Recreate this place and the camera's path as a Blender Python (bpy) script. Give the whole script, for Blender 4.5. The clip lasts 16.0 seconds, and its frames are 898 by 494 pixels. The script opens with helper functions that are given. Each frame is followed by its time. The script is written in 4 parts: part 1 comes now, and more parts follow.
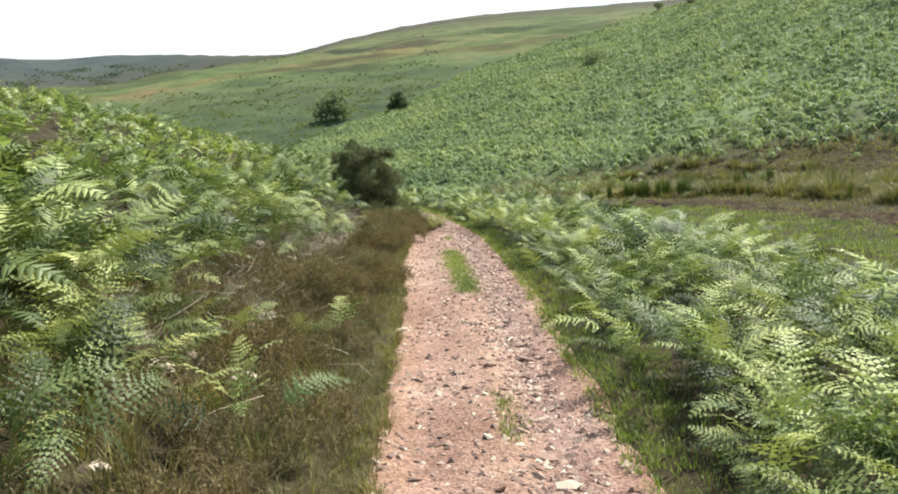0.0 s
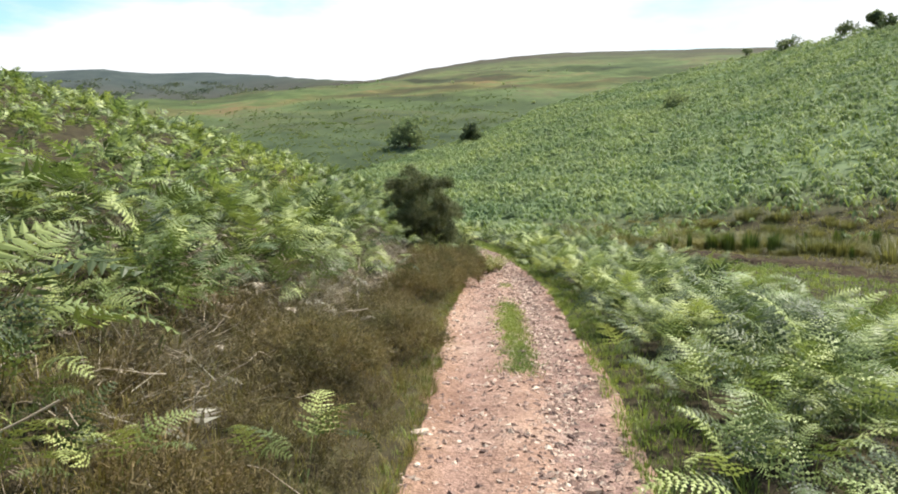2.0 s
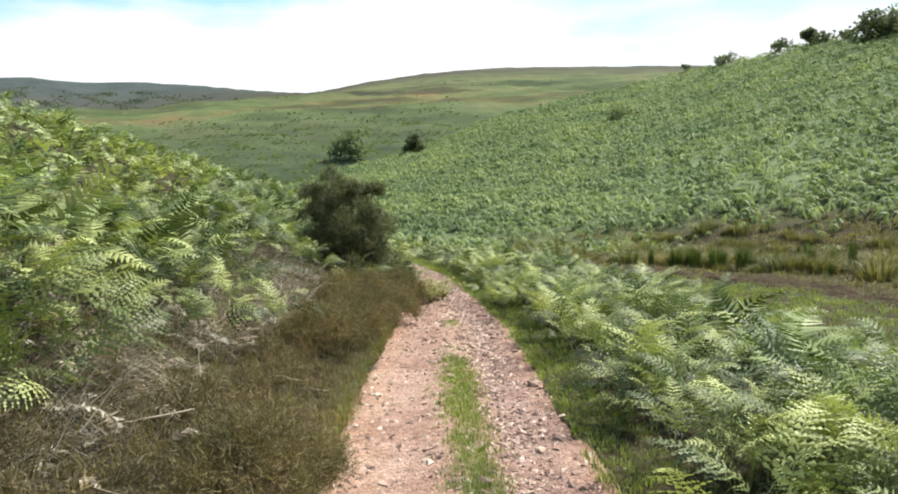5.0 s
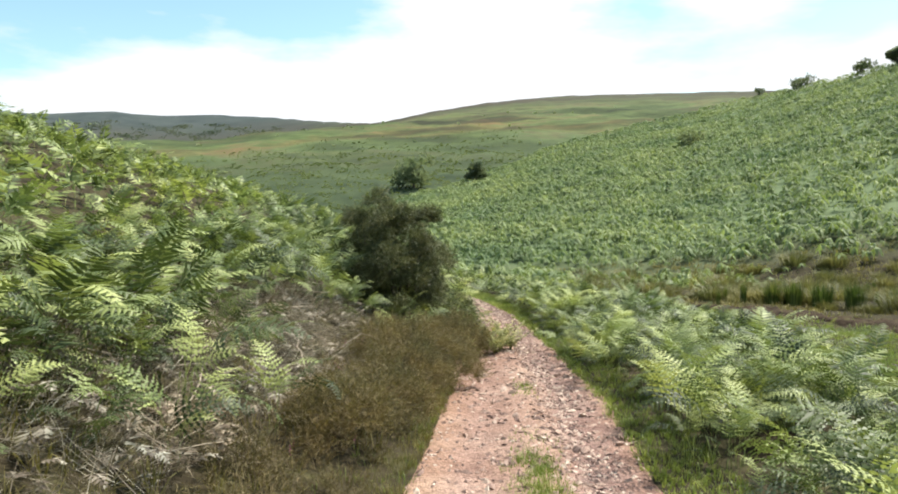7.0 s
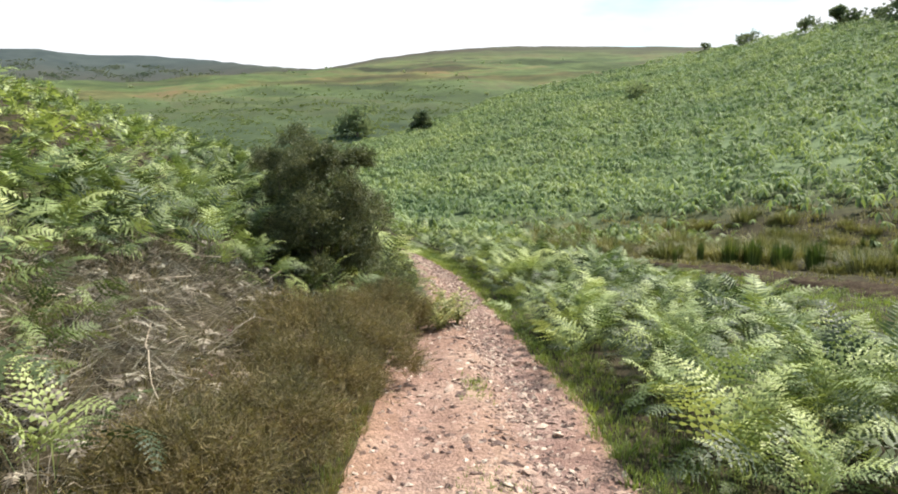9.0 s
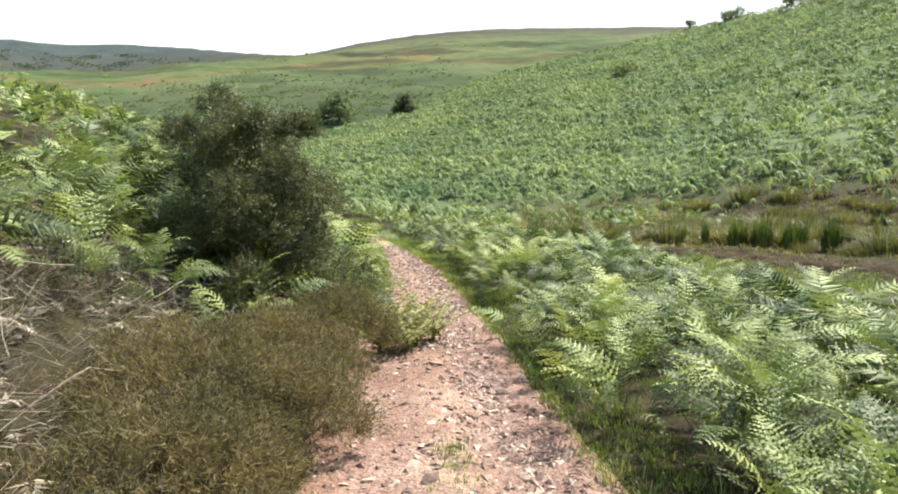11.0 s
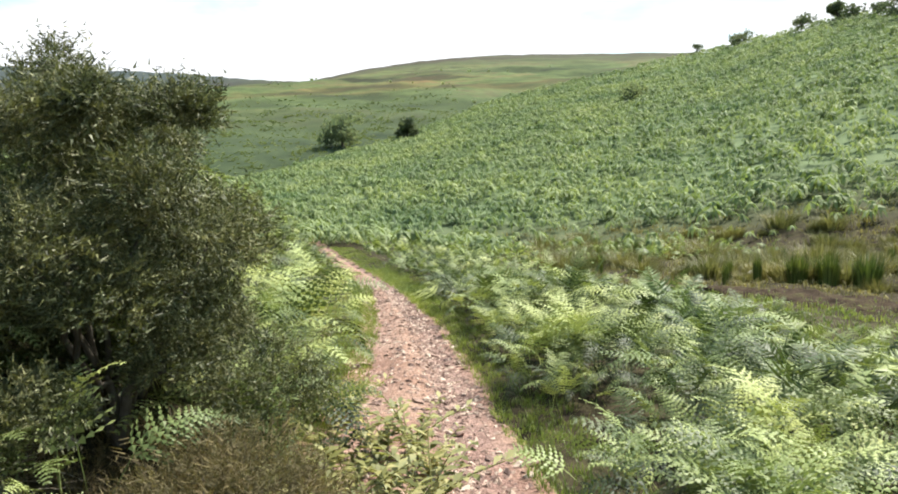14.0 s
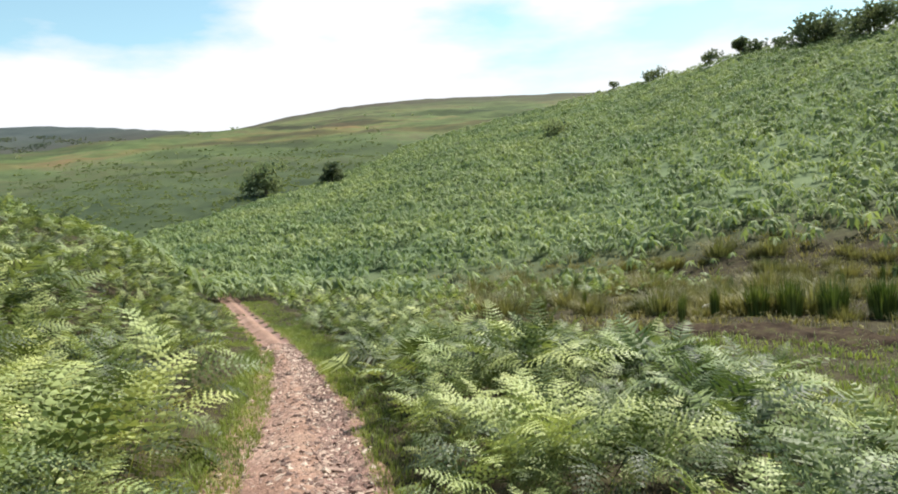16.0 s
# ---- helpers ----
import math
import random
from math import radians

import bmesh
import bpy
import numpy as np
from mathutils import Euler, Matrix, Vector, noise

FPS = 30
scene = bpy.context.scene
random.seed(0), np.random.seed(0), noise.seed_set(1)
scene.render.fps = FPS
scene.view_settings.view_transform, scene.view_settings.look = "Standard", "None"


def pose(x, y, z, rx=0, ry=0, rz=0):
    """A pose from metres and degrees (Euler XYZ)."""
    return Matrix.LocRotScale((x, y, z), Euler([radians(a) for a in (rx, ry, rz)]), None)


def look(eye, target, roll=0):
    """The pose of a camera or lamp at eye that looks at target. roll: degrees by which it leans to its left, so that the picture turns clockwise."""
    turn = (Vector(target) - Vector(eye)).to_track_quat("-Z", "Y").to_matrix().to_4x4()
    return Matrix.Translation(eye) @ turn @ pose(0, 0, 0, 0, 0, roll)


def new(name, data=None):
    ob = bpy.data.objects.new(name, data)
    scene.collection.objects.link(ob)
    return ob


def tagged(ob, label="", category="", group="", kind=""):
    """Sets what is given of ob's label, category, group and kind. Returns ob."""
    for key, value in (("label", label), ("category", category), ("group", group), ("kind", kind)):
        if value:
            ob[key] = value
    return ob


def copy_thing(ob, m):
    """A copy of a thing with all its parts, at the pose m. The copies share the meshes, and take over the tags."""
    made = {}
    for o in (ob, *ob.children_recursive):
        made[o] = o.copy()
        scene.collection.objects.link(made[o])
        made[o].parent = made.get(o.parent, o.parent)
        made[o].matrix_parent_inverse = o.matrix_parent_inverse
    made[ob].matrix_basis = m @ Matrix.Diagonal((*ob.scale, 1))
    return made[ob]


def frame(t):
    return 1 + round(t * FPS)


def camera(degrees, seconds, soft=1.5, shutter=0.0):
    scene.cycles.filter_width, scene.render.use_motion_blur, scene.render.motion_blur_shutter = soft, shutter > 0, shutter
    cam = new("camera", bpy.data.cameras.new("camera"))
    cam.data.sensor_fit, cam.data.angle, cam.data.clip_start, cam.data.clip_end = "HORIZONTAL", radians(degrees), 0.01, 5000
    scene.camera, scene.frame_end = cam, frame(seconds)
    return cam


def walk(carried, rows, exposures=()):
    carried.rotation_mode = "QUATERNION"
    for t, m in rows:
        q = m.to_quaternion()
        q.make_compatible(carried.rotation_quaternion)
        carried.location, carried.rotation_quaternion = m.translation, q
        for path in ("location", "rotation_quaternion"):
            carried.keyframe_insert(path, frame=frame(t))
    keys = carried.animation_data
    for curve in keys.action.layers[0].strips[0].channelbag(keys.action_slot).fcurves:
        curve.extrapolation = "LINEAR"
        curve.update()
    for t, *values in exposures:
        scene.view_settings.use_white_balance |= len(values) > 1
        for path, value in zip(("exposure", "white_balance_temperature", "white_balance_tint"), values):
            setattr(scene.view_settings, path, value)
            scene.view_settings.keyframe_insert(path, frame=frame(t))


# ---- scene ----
cam = camera(65.0, 16.0, soft=1.9)
PATH = [
    (0, (-0.061, 0.151, 1.533), (-0.082, 2.131, 1.254), -4.6),
    (0.5, (0.055, 0.739, 1.513), (-0.130, 2.715, 1.268), -5.2),
    (1, (0.069, 1.259, 1.516), (-0.123, 3.239, 1.307), -2.5),
    (1.5, (0.073, 1.773, 1.546), (-0.173, 3.748, 1.353), -2.4),
    (2, (0.022, 2.297, 1.511), (-0.176, 4.279, 1.329), -0.6),
    (2.5, (-0.017, 2.906, 1.513), (-0.241, 4.886, 1.346), -0.6),
    (3, (0.004, 3.487, 1.470), (-0.141, 5.478, 1.350), -0.0),
    (3.5, (0.044, 4.095, 1.405), (0.031, 6.090, 1.263), 0.2),
    (4, (0.040, 4.695, 1.426), (0.012, 6.690, 1.287), -0.6),
    (4.5, (-0.006, 5.235, 1.379), (-0.025, 7.229, 1.224), -0.5),
    (7, (-0.233, 8.165, 1.338), (-0.447, 10.152, 1.274), -0.4),
    (7.5, (-0.246, 8.703, 1.297), (-0.326, 10.697, 1.164), 0.5),
    (8, (-0.292, 9.224, 1.324), (-0.424, 11.212, 1.150), -0.1),
    (8.5, (-0.321, 9.740, 1.298), (-0.411, 11.729, 1.110), 1.0),
    (9, (-0.320, 10.249, 1.280), (-0.377, 12.238, 1.078), 0.5),
    (11.3, (-0.191, 12.732, 1.123), (-0.210, 14.717, 0.879), -0.6),
    (11.5, (-0.172, 12.941, 1.131), (-0.217, 14.927, 0.897), -0.6),
    (12, (-0.174, 13.465, 1.117), (-0.288, 15.451, 0.909), -1.2),
    (12.5, (-0.183, 13.874, 1.109), (-0.308, 15.859, 0.904), 0.2),
    (13, (-0.242, 14.498, 1.107), (-0.480, 16.473, 0.901), -0.3),
    (13.5, (-0.293, 15.057, 1.084), (-0.345, 17.044, 0.864), 0.3),
    (14, (-0.306, 15.712, 1.050), (-0.336, 17.704, 0.877), -0.6),
    (14.5, (-0.346, 16.232, 1.006), (-0.214, 18.222, 0.862), -0.4),
    (15, (-0.317, 16.881, 0.978), (-0.233, 18.877, 0.888), -1.2),
    (15.5, (-0.254, 17.365, 0.952), (-0.041, 19.352, 0.882), -1.5),
    (16, (-0.108, 18.067, 0.946), (0.059, 20.059, 0.887), -3.2),
]
walk(cam, [(t, look(eye, target, roll)) for t, eye, target, roll in PATH], exposures=[(0.0, 0.92), (3.0, 0.86), (9.0, 0.9), (11.5, 1.1), (14.5, 1.03), (16.0, 0.73)])

# ---- light: high summer sun from ahead and right, bright broken cloud ----
SUN_AZ, SUN_EL = radians(52), radians(57)          # azimuth from +y towards +x
world = bpy.data.worlds.new("sky")
scene.world = world
world.use_nodes = True
wn, wl = world.node_tree.nodes, world.node_tree.links
wn.clear()
w_out, w_bg = wn.new("ShaderNodeOutputWorld"), wn.new("ShaderNodeBackground")
w_sky = wn.new("ShaderNodeTexSky")
w_sky.sky_type, w_sky.sun_disc = "NISHITA", False
w_sky.sun_elevation, w_sky.sun_rotation = SUN_EL, SUN_AZ
w_sky.air_density, w_sky.dust_density, w_sky.ozone_density = 1.0, 0.6, 1.4
w_co, w_map = wn.new("ShaderNodeTexCoord"), wn.new("ShaderNodeMapping")
w_map.inputs["Scale"].default_value = (1.0, 1.0, 3.2)
w_map.inputs["Location"].default_value = (0.35, 0.1, 0.27)
w_noise, w_ramp, w_mix = wn.new("ShaderNodeTexNoise"), wn.new("ShaderNodeValToRGB"), wn.new("ShaderNodeMix")
w_noise.inputs["Scale"].default_value, w_noise.inputs["Detail"].default_value = 2.3, 7.0
w_noise.inputs["Roughness"].default_value = 0.52
w_ramp.color_ramp.elements[0].position, w_ramp.color_ramp.elements[1].position = 0.44, 0.55
w_mix.data_type = "RGBA"
w_mix.inputs["B"].default_value = (7.6, 7.8, 8.1, 1)
w_bg.inputs["Strength"].default_value = 0.08
wl.new(w_co.outputs["Generated"], w_map.inputs["Vector"])
wl.new(w_map.outputs["Vector"], w_noise.inputs["Vector"])
w_sep, w_low, w_add = wn.new("ShaderNodeSeparateXYZ"), wn.new("ShaderNodeMapRange"), wn.new("ShaderNodeMath")
w_low.inputs["From Min"].default_value, w_low.inputs["From Max"].default_value = 0.16, 0.26
w_low.inputs["To Min"].default_value, w_low.inputs["To Max"].default_value = 0.10, -0.11
w_off, w_abs, w_bank, w_sum = (wn.new(t) for t in ("ShaderNodeMath", "ShaderNodeMath", "ShaderNodeMapRange", "ShaderNodeMath"))
w_off.inputs[1].default_value = 0.075
w_abs.operation = "ABSOLUTE"
w_bank.inputs["From Min"].default_value, w_bank.inputs["From Max"].default_value = 0.07, 0.24
w_bank.inputs["To Min"].default_value, w_bank.inputs["To Max"].default_value = 0.15, 0.0
wl.new(w_co.outputs["Generated"], w_sep.inputs["Vector"])
wl.new(w_sep.outputs["Z"], w_low.inputs["Value"])
wl.new(w_noise.outputs["Fac"], w_add.inputs[0])
wl.new(w_sep.outputs["X"], w_off.inputs[0])
wl.new(w_off.outputs["Value"], w_abs.inputs[0])
wl.new(w_abs.outputs["Value"], w_bank.inputs["Value"])
wl.new(w_low.outputs["Result"], w_sum.inputs[0])
wl.new(w_bank.outputs["Result"], w_sum.inputs[1])
wl.new(w_sum.outputs["Value"], w_add.inputs[1])
wl.new(w_add.outputs["Value"], w_ramp.inputs["Fac"])
wl.new(w_ramp.outputs["Color"], w_mix.inputs["Factor"])
w_tint = wn.new("ShaderNodeMix")
w_tint.data_type, w_tint.blend_type = "RGBA", "MULTIPLY"
w_tint.inputs["Factor"].default_value, w_tint.inputs["B"].default_value = 1.0, (1.6, 1.75, 1.4, 1)
wl.new(w_sky.outputs["Color"], w_tint.inputs["A"])
wl.new(w_tint.outputs["Result"], w_mix.inputs["A"])
wl.new(w_mix.outputs["Result"], w_bg.inputs["Color"])
wl.new(w_bg.outputs["Background"], w_out.inputs["Surface"])

sun_data = bpy.data.lights.new("sun", "SUN")
sun_data.energy, sun_data.angle, sun_data.color = 5.0, radians(0.6), (1.0, 0.95, 0.86)
sun = new("sun", sun_data)
sun.matrix_world = look((60 * math.sin(SUN_AZ) * math.cos(SUN_EL), 60 * math.cos(SUN_AZ) * math.cos(SUN_EL), 60 * math.sin(SUN_EL)), (0, 0, 0))

# ---- materials ----


class Nodes:
    """Short hand for a node material."""

    def __init__(self, name):
        self.m = bpy.data.materials.new(name)
        self.m.use_nodes = True
        self.n, self.l = self.m.node_tree.nodes, self.m.node_tree.links
        self.bsdf = self.n["Principled BSDF"]
        self.out = self.n["Material Output"]
        self.co = self.n.new("ShaderNodeTexCoord").outputs["Object"]

    def link(self, a, b):
        self.l.new(a, b)

    def noise(self, scale, detail=4.0, rough=0.55, coord=None, stretch=None):
        t = self.n.new("ShaderNodeTexNoise")
        t.inputs["Scale"].default_value, t.inputs["Detail"].default_value = scale, detail
        t.inputs["Roughness"].default_value = rough
        c = coord or self.co
        if stretch:
            mp = self.n.new("ShaderNodeMapping")
            mp.inputs["Scale"].default_value = stretch
            self.link(c, mp.inputs["Vector"])
            c = mp.outputs["Vector"]
        self.link(c, t.inputs["Vector"])
        return t.outputs["Fac"]

    def voronoi(self, scale, out="Distance"):
        t = self.n.new("ShaderNodeTexVoronoi")
        t.inputs["Scale"].default_value = scale
        self.link(self.co, t.inputs["Vector"])
        return t.outputs[out]

    def ramp(self, fac, *stops):
        r = self.n.new("ShaderNodeValToRGB")
        els = r.color_ramp.elements
        while len(els) < len(stops):
            els.new(0.5)
        for e, (p, c) in zip(els, stops):
            e.position, e.color = p, (*c, 1) if len(c) == 3 else c
        self.link(fac, r.inputs["Fac"])
        return r.outputs["Color"]

    def mix(self, fac, a, b, mode="MIX"):
        x = self.n.new("ShaderNodeMix")
        x.data_type, x.blend_type = "RGBA", mode
        for socket, v in (("Factor", fac), ("A", a), ("B", b)):
            if isinstance(v, (int, float)):
                x.inputs[socket].default_value = v
            elif isinstance(v, tuple):
                x.inputs[socket].default_value = (*v, 1)
            else:
                self.link(v, x.inputs[socket])
        return x.outputs["Result"]

    def bump(self, height, strength, distance):
        b = self.n.new("ShaderNodeBump")
        b.inputs["Strength"].default_value, b.inputs["Distance"].default_value = strength, distance
        self.link(height, b.inputs["Height"])
        self.link(b.outputs["Normal"], self.bsdf.inputs["Normal"])

    def done(self, color, rough=0.8, spec=0.3):
        if isinstance(color, tuple):
            self.bsdf.inputs["Base Color"].default_value = (*color, 1)
        else:
            self.link(color, self.bsdf.inputs["Base Color"])
        self.bsdf.inputs["Roughness"].default_value = rough
        self.bsdf.inputs["Specular IOR Level"].default_value = spec
        return self.m


def leaf_material(name, dark, mid, light, rough=0.5, spec=0.4, through_light=0.35, patch=0.5, by_object=False):
    """Foliage: colour varied leaf by leaf and in patches; some light passes through."""
    k = Nodes(name)
    geo = k.n.new("ShaderNodeNewGeometry")
    rnd = k.n.new("ShaderNodeObjectInfo").outputs["Random"] if by_object else geo.outputs["Random Per Island"]
    base = k.ramp(rnd, (0.0, dark), (0.5, mid), (1.0, light))
    far = k.noise(patch, 3.0, coord=geo.outputs["Position"])
    tint = k.ramp(far, (0.3, (0.62, 0.72, 0.66)), (0.7, (1.25, 1.18, 0.95)))
    col = k.mix(1.0, base, tint, "MULTIPLY")
    k.done(col, rough, spec)
    tr = k.n.new("ShaderNodeBsdfTranslucent")
    k.link(k.mix(1.0, col, (1.15, 1.22, 0.70), "MULTIPLY"), tr.inputs["Color"])
    ms = k.n.new("ShaderNodeMixShader")
    ms.inputs["Fac"].default_value = through_light
    k.link(k.bsdf.outputs["BSDF"], ms.inputs[1])
    k.link(tr.outputs["BSDF"], ms.inputs[2])
    k.link(ms.outputs["Shader"], k.out.inputs["Surface"])
    return k.m


# wide ramps paint shade into the dark fronds, sunlight into the pale ones
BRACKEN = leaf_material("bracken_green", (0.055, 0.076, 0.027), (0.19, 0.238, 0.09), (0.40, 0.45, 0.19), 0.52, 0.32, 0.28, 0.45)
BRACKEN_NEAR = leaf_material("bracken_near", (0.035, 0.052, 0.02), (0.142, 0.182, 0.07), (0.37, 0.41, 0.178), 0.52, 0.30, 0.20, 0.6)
# same bracken, paled and greyed: the haze of distance is in its colour
BRACKEN_FAR_HAZE = leaf_material("bracken_far_haze", (0.14, 0.182, 0.092), (0.205, 0.258, 0.132), (0.28, 0.33, 0.182), 0.65, 0.25, 0.32, 0.09)
DEAD = leaf_material("dead_bracken", (0.10, 0.076, 0.068), (0.24, 0.192, 0.172), (0.49, 0.43, 0.395), 0.7, 0.2, 0.15, 0.8)
HEATHER = leaf_material("heather_twig", (0.09, 0.068, 0.045), (0.16, 0.122, 0.076), (0.25, 0.195, 0.12), 0.75, 0.2, 0.28, 1.2)
HEATHER_BUSH = leaf_material("heather_shoot", (0.095, 0.072, 0.05), (0.17, 0.135, 0.082), (0.265, 0.215, 0.125), 0.75, 0.2, 0.28, 2.5)
HEATHER_BLOOM = leaf_material("heather_bloom", (0.22, 0.05, 0.14), (0.30, 0.09, 0.2), (0.36, 0.14, 0.26), 0.7, 0.2, 0.2, 1.0)
GORSE = leaf_material("gorse_green", (0.045, 0.05, 0.028), (0.105, 0.112, 0.06), (0.24, 0.24, 0.135), 0.55, 0.3, 0.22, 4.5)
GRASS = leaf_material("grass_green", (0.13, 0.165, 0.045), (0.21, 0.262, 0.075), (0.32, 0.355, 0.13), 0.5, 0.3, 0.35, 0.6)
STRAW = leaf_material("grass_straw", (0.12, 0.10, 0.042), (0.20, 0.17, 0.07), (0.34, 0.285, 0.13), 0.6, 0.3, 0.30, 0.6)
RUSH = leaf_material("rush_green", (0.055, 0.078, 0.02), (0.105, 0.14, 0.034), (0.24, 0.27, 0.08), 0.5, 0.3, 0.2, 0.5)
BOGGRASS = leaf_material("bog_grass", (0.125, 0.105, 0.054), (0.21, 0.19, 0.088), (0.35, 0.30, 0.165), 0.6, 0.3, 0.28, 0.45)
SEDGE = leaf_material("tussock_sedge", (0.10, 0.096, 0.044), (0.185, 0.17, 0.078), (0.31, 0.275, 0.145), 0.55, 0.3, 0.28, 0.35)
# both tree greens are lightened and greyed to paint in the distance haze
TREE_LEAF_HAZE = leaf_material("tree_haze_leaf", (0.11, 0.135, 0.11), (0.155, 0.18, 0.145), (0.21, 0.235, 0.185), 0.55, 0.3, 0.5, 0.4)
FAR_TREE_HAZE = leaf_material("far_tree_haze", (0.20, 0.23, 0.185), (0.25, 0.285, 0.225), (0.30, 0.335, 0.26), 0.6, 0.3, 0.5, 0.2)


def bark_material():
    k = Nodes("bark")
    n = k.noise(14, 5, stretch=(1, 1, 0.25))
    k.bump(n, 0.6, 0.02)
    return k.done(k.ramp(n, (0.3, (0.06, 0.05, 0.04)), (0.7, (0.19, 0.165, 0.135))), 0.9, 0.1)


BARK = bark_material()


def soil_material():
    """Turf, leaf litter and bracken-green distance; moor patches of brown and olive far off; haze tinted into the
    ridge.
    """
    k = Nodes("moor_ground")
    geo = k.n.new("ShaderNodeNewGeometry").outputs["Position"]
    near = k.ramp(k.noise(3.0, 8, 0.65), (0.32, (0.022, 0.017, 0.011)), (0.50, (0.042, 0.034, 0.019)), (0.70, (0.07, 0.066, 0.03)))
    vor = k.voronoi(0.55)
    fern = k.ramp(vor, (0.0, (0.145, 0.19, 0.095)), (0.55, (0.118, 0.158, 0.078)), (0.95, (0.085, 0.118, 0.058)))
    big = k.noise(0.011, 5, 0.62, stretch=(1.0, 2.2, 1.0))
    moor = k.ramp(big, (0.36, (0.042, 0.05, 0.025)), (0.44, (0.068, 0.082, 0.034)), (0.52, (0.108, 0.128, 0.055)),
                  (0.55, (0.122, 0.10, 0.056)), (0.58, (0.115, 0.125, 0.052)), (0.64, (0.05, 0.05, 0.028)))
    speck = k.ramp(k.noise(0.16, 7, 0.7), (0.35, (0.72, 0.76, 0.72)), (0.65, (1.12, 1.12, 1.05)))
    moor = k.mix(1.0, moor, speck, "MULTIPLY")
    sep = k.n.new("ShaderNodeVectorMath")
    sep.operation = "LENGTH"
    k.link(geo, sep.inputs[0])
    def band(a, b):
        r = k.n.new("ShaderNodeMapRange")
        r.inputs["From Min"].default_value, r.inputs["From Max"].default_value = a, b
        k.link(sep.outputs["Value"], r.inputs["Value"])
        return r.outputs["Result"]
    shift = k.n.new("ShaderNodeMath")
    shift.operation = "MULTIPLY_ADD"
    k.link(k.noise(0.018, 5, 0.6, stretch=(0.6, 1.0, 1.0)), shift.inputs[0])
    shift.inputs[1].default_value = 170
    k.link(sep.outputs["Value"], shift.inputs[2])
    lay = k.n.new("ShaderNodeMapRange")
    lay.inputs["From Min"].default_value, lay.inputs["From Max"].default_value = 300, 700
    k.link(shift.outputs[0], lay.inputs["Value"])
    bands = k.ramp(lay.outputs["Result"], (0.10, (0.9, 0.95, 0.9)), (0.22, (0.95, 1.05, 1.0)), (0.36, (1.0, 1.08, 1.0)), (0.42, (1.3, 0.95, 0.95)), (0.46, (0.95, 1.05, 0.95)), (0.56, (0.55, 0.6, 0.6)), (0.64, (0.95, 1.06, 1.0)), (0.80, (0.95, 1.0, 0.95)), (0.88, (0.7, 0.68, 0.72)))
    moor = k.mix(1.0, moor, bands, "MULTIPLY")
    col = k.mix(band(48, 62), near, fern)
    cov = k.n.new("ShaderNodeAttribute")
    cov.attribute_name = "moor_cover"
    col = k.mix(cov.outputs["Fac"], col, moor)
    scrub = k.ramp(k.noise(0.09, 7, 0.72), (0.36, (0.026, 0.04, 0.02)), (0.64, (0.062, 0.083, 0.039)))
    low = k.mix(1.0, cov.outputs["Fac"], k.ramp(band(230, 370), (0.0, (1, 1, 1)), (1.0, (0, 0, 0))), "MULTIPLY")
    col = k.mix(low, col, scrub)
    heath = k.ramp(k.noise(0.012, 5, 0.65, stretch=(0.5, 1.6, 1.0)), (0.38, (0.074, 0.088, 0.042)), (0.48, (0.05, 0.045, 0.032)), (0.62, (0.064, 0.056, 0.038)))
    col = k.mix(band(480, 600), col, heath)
    # bluish grey of the last ridge: aerial haze put into the ground colour
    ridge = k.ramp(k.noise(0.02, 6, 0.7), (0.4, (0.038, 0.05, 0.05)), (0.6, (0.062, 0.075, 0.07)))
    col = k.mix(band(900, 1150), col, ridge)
    k.bump(k.noise(9, 8, 0.7), 0.5, 0.05)
    return k.done(col, 0.95, 0.1)


GROUND = soil_material()


def path_material():
    """Reddish earth: sandy along the crown and margins, greyer and stonier along the rut."""
    k = Nodes("path_earth")
    a = k.noise(1.3, 5, 0.6)
    b = k.noise(26, 6, 0.7)
    c = k.noise(5.5, 6, 0.65)
    col = k.ramp(a, (0.3, (0.24, 0.142, 0.106)), (0.5, (0.31, 0.195, 0.150)), (0.7, (0.38, 0.262, 0.205)))
    at = k.n.new("ShaderNodeAttribute")
    at.attribute_name = "across"
    wob = k.n.new("ShaderNodeMath")
    wob.operation = "MULTIPLY_ADD"
    k.link(c, wob.inputs[0])
    wob.inputs[1].default_value = 0.3
    k.link(at.outputs["Fac"], wob.inputs[2])
    lane = k.ramp(wob.outputs[0], (0.12, (1.0, 1.0, 0.95)), (0.25, (0.98, 1.0, 1.05)), (0.5, (1.03, 1.05, 1.05)), (0.6, (1.02, 1.04, 1.02)), (0.72, (0.84, 0.86, 0.96)), (0.84, (0.86, 0.87, 0.95)), (0.95, (1.0, 1.0, 1.0)))
    col = k.mix(1.0, col, lane, "MULTIPLY")
    grit = k.ramp(b, (0.32, (0.5, 0.46, 0.44)), (0.55, (1.0, 1.0, 1.0)), (0.75, (1.32, 1.28, 1.22)))
    col = k.mix(1.0, col, grit, "MULTIPLY")
    blot = k.ramp(c, (0.36, (0.78, 0.75, 0.74)), (0.6, (1.08, 1.08, 1.06)))
    col = k.mix(1.0, col, blot, "MULTIPLY")
    v = k.voronoi(48)
    k.bump(k.mix(0.5, b, v), 0.9, 0.025)
    return k.done(col, 0.92, 0.15)


PATH_EARTH = path_material()


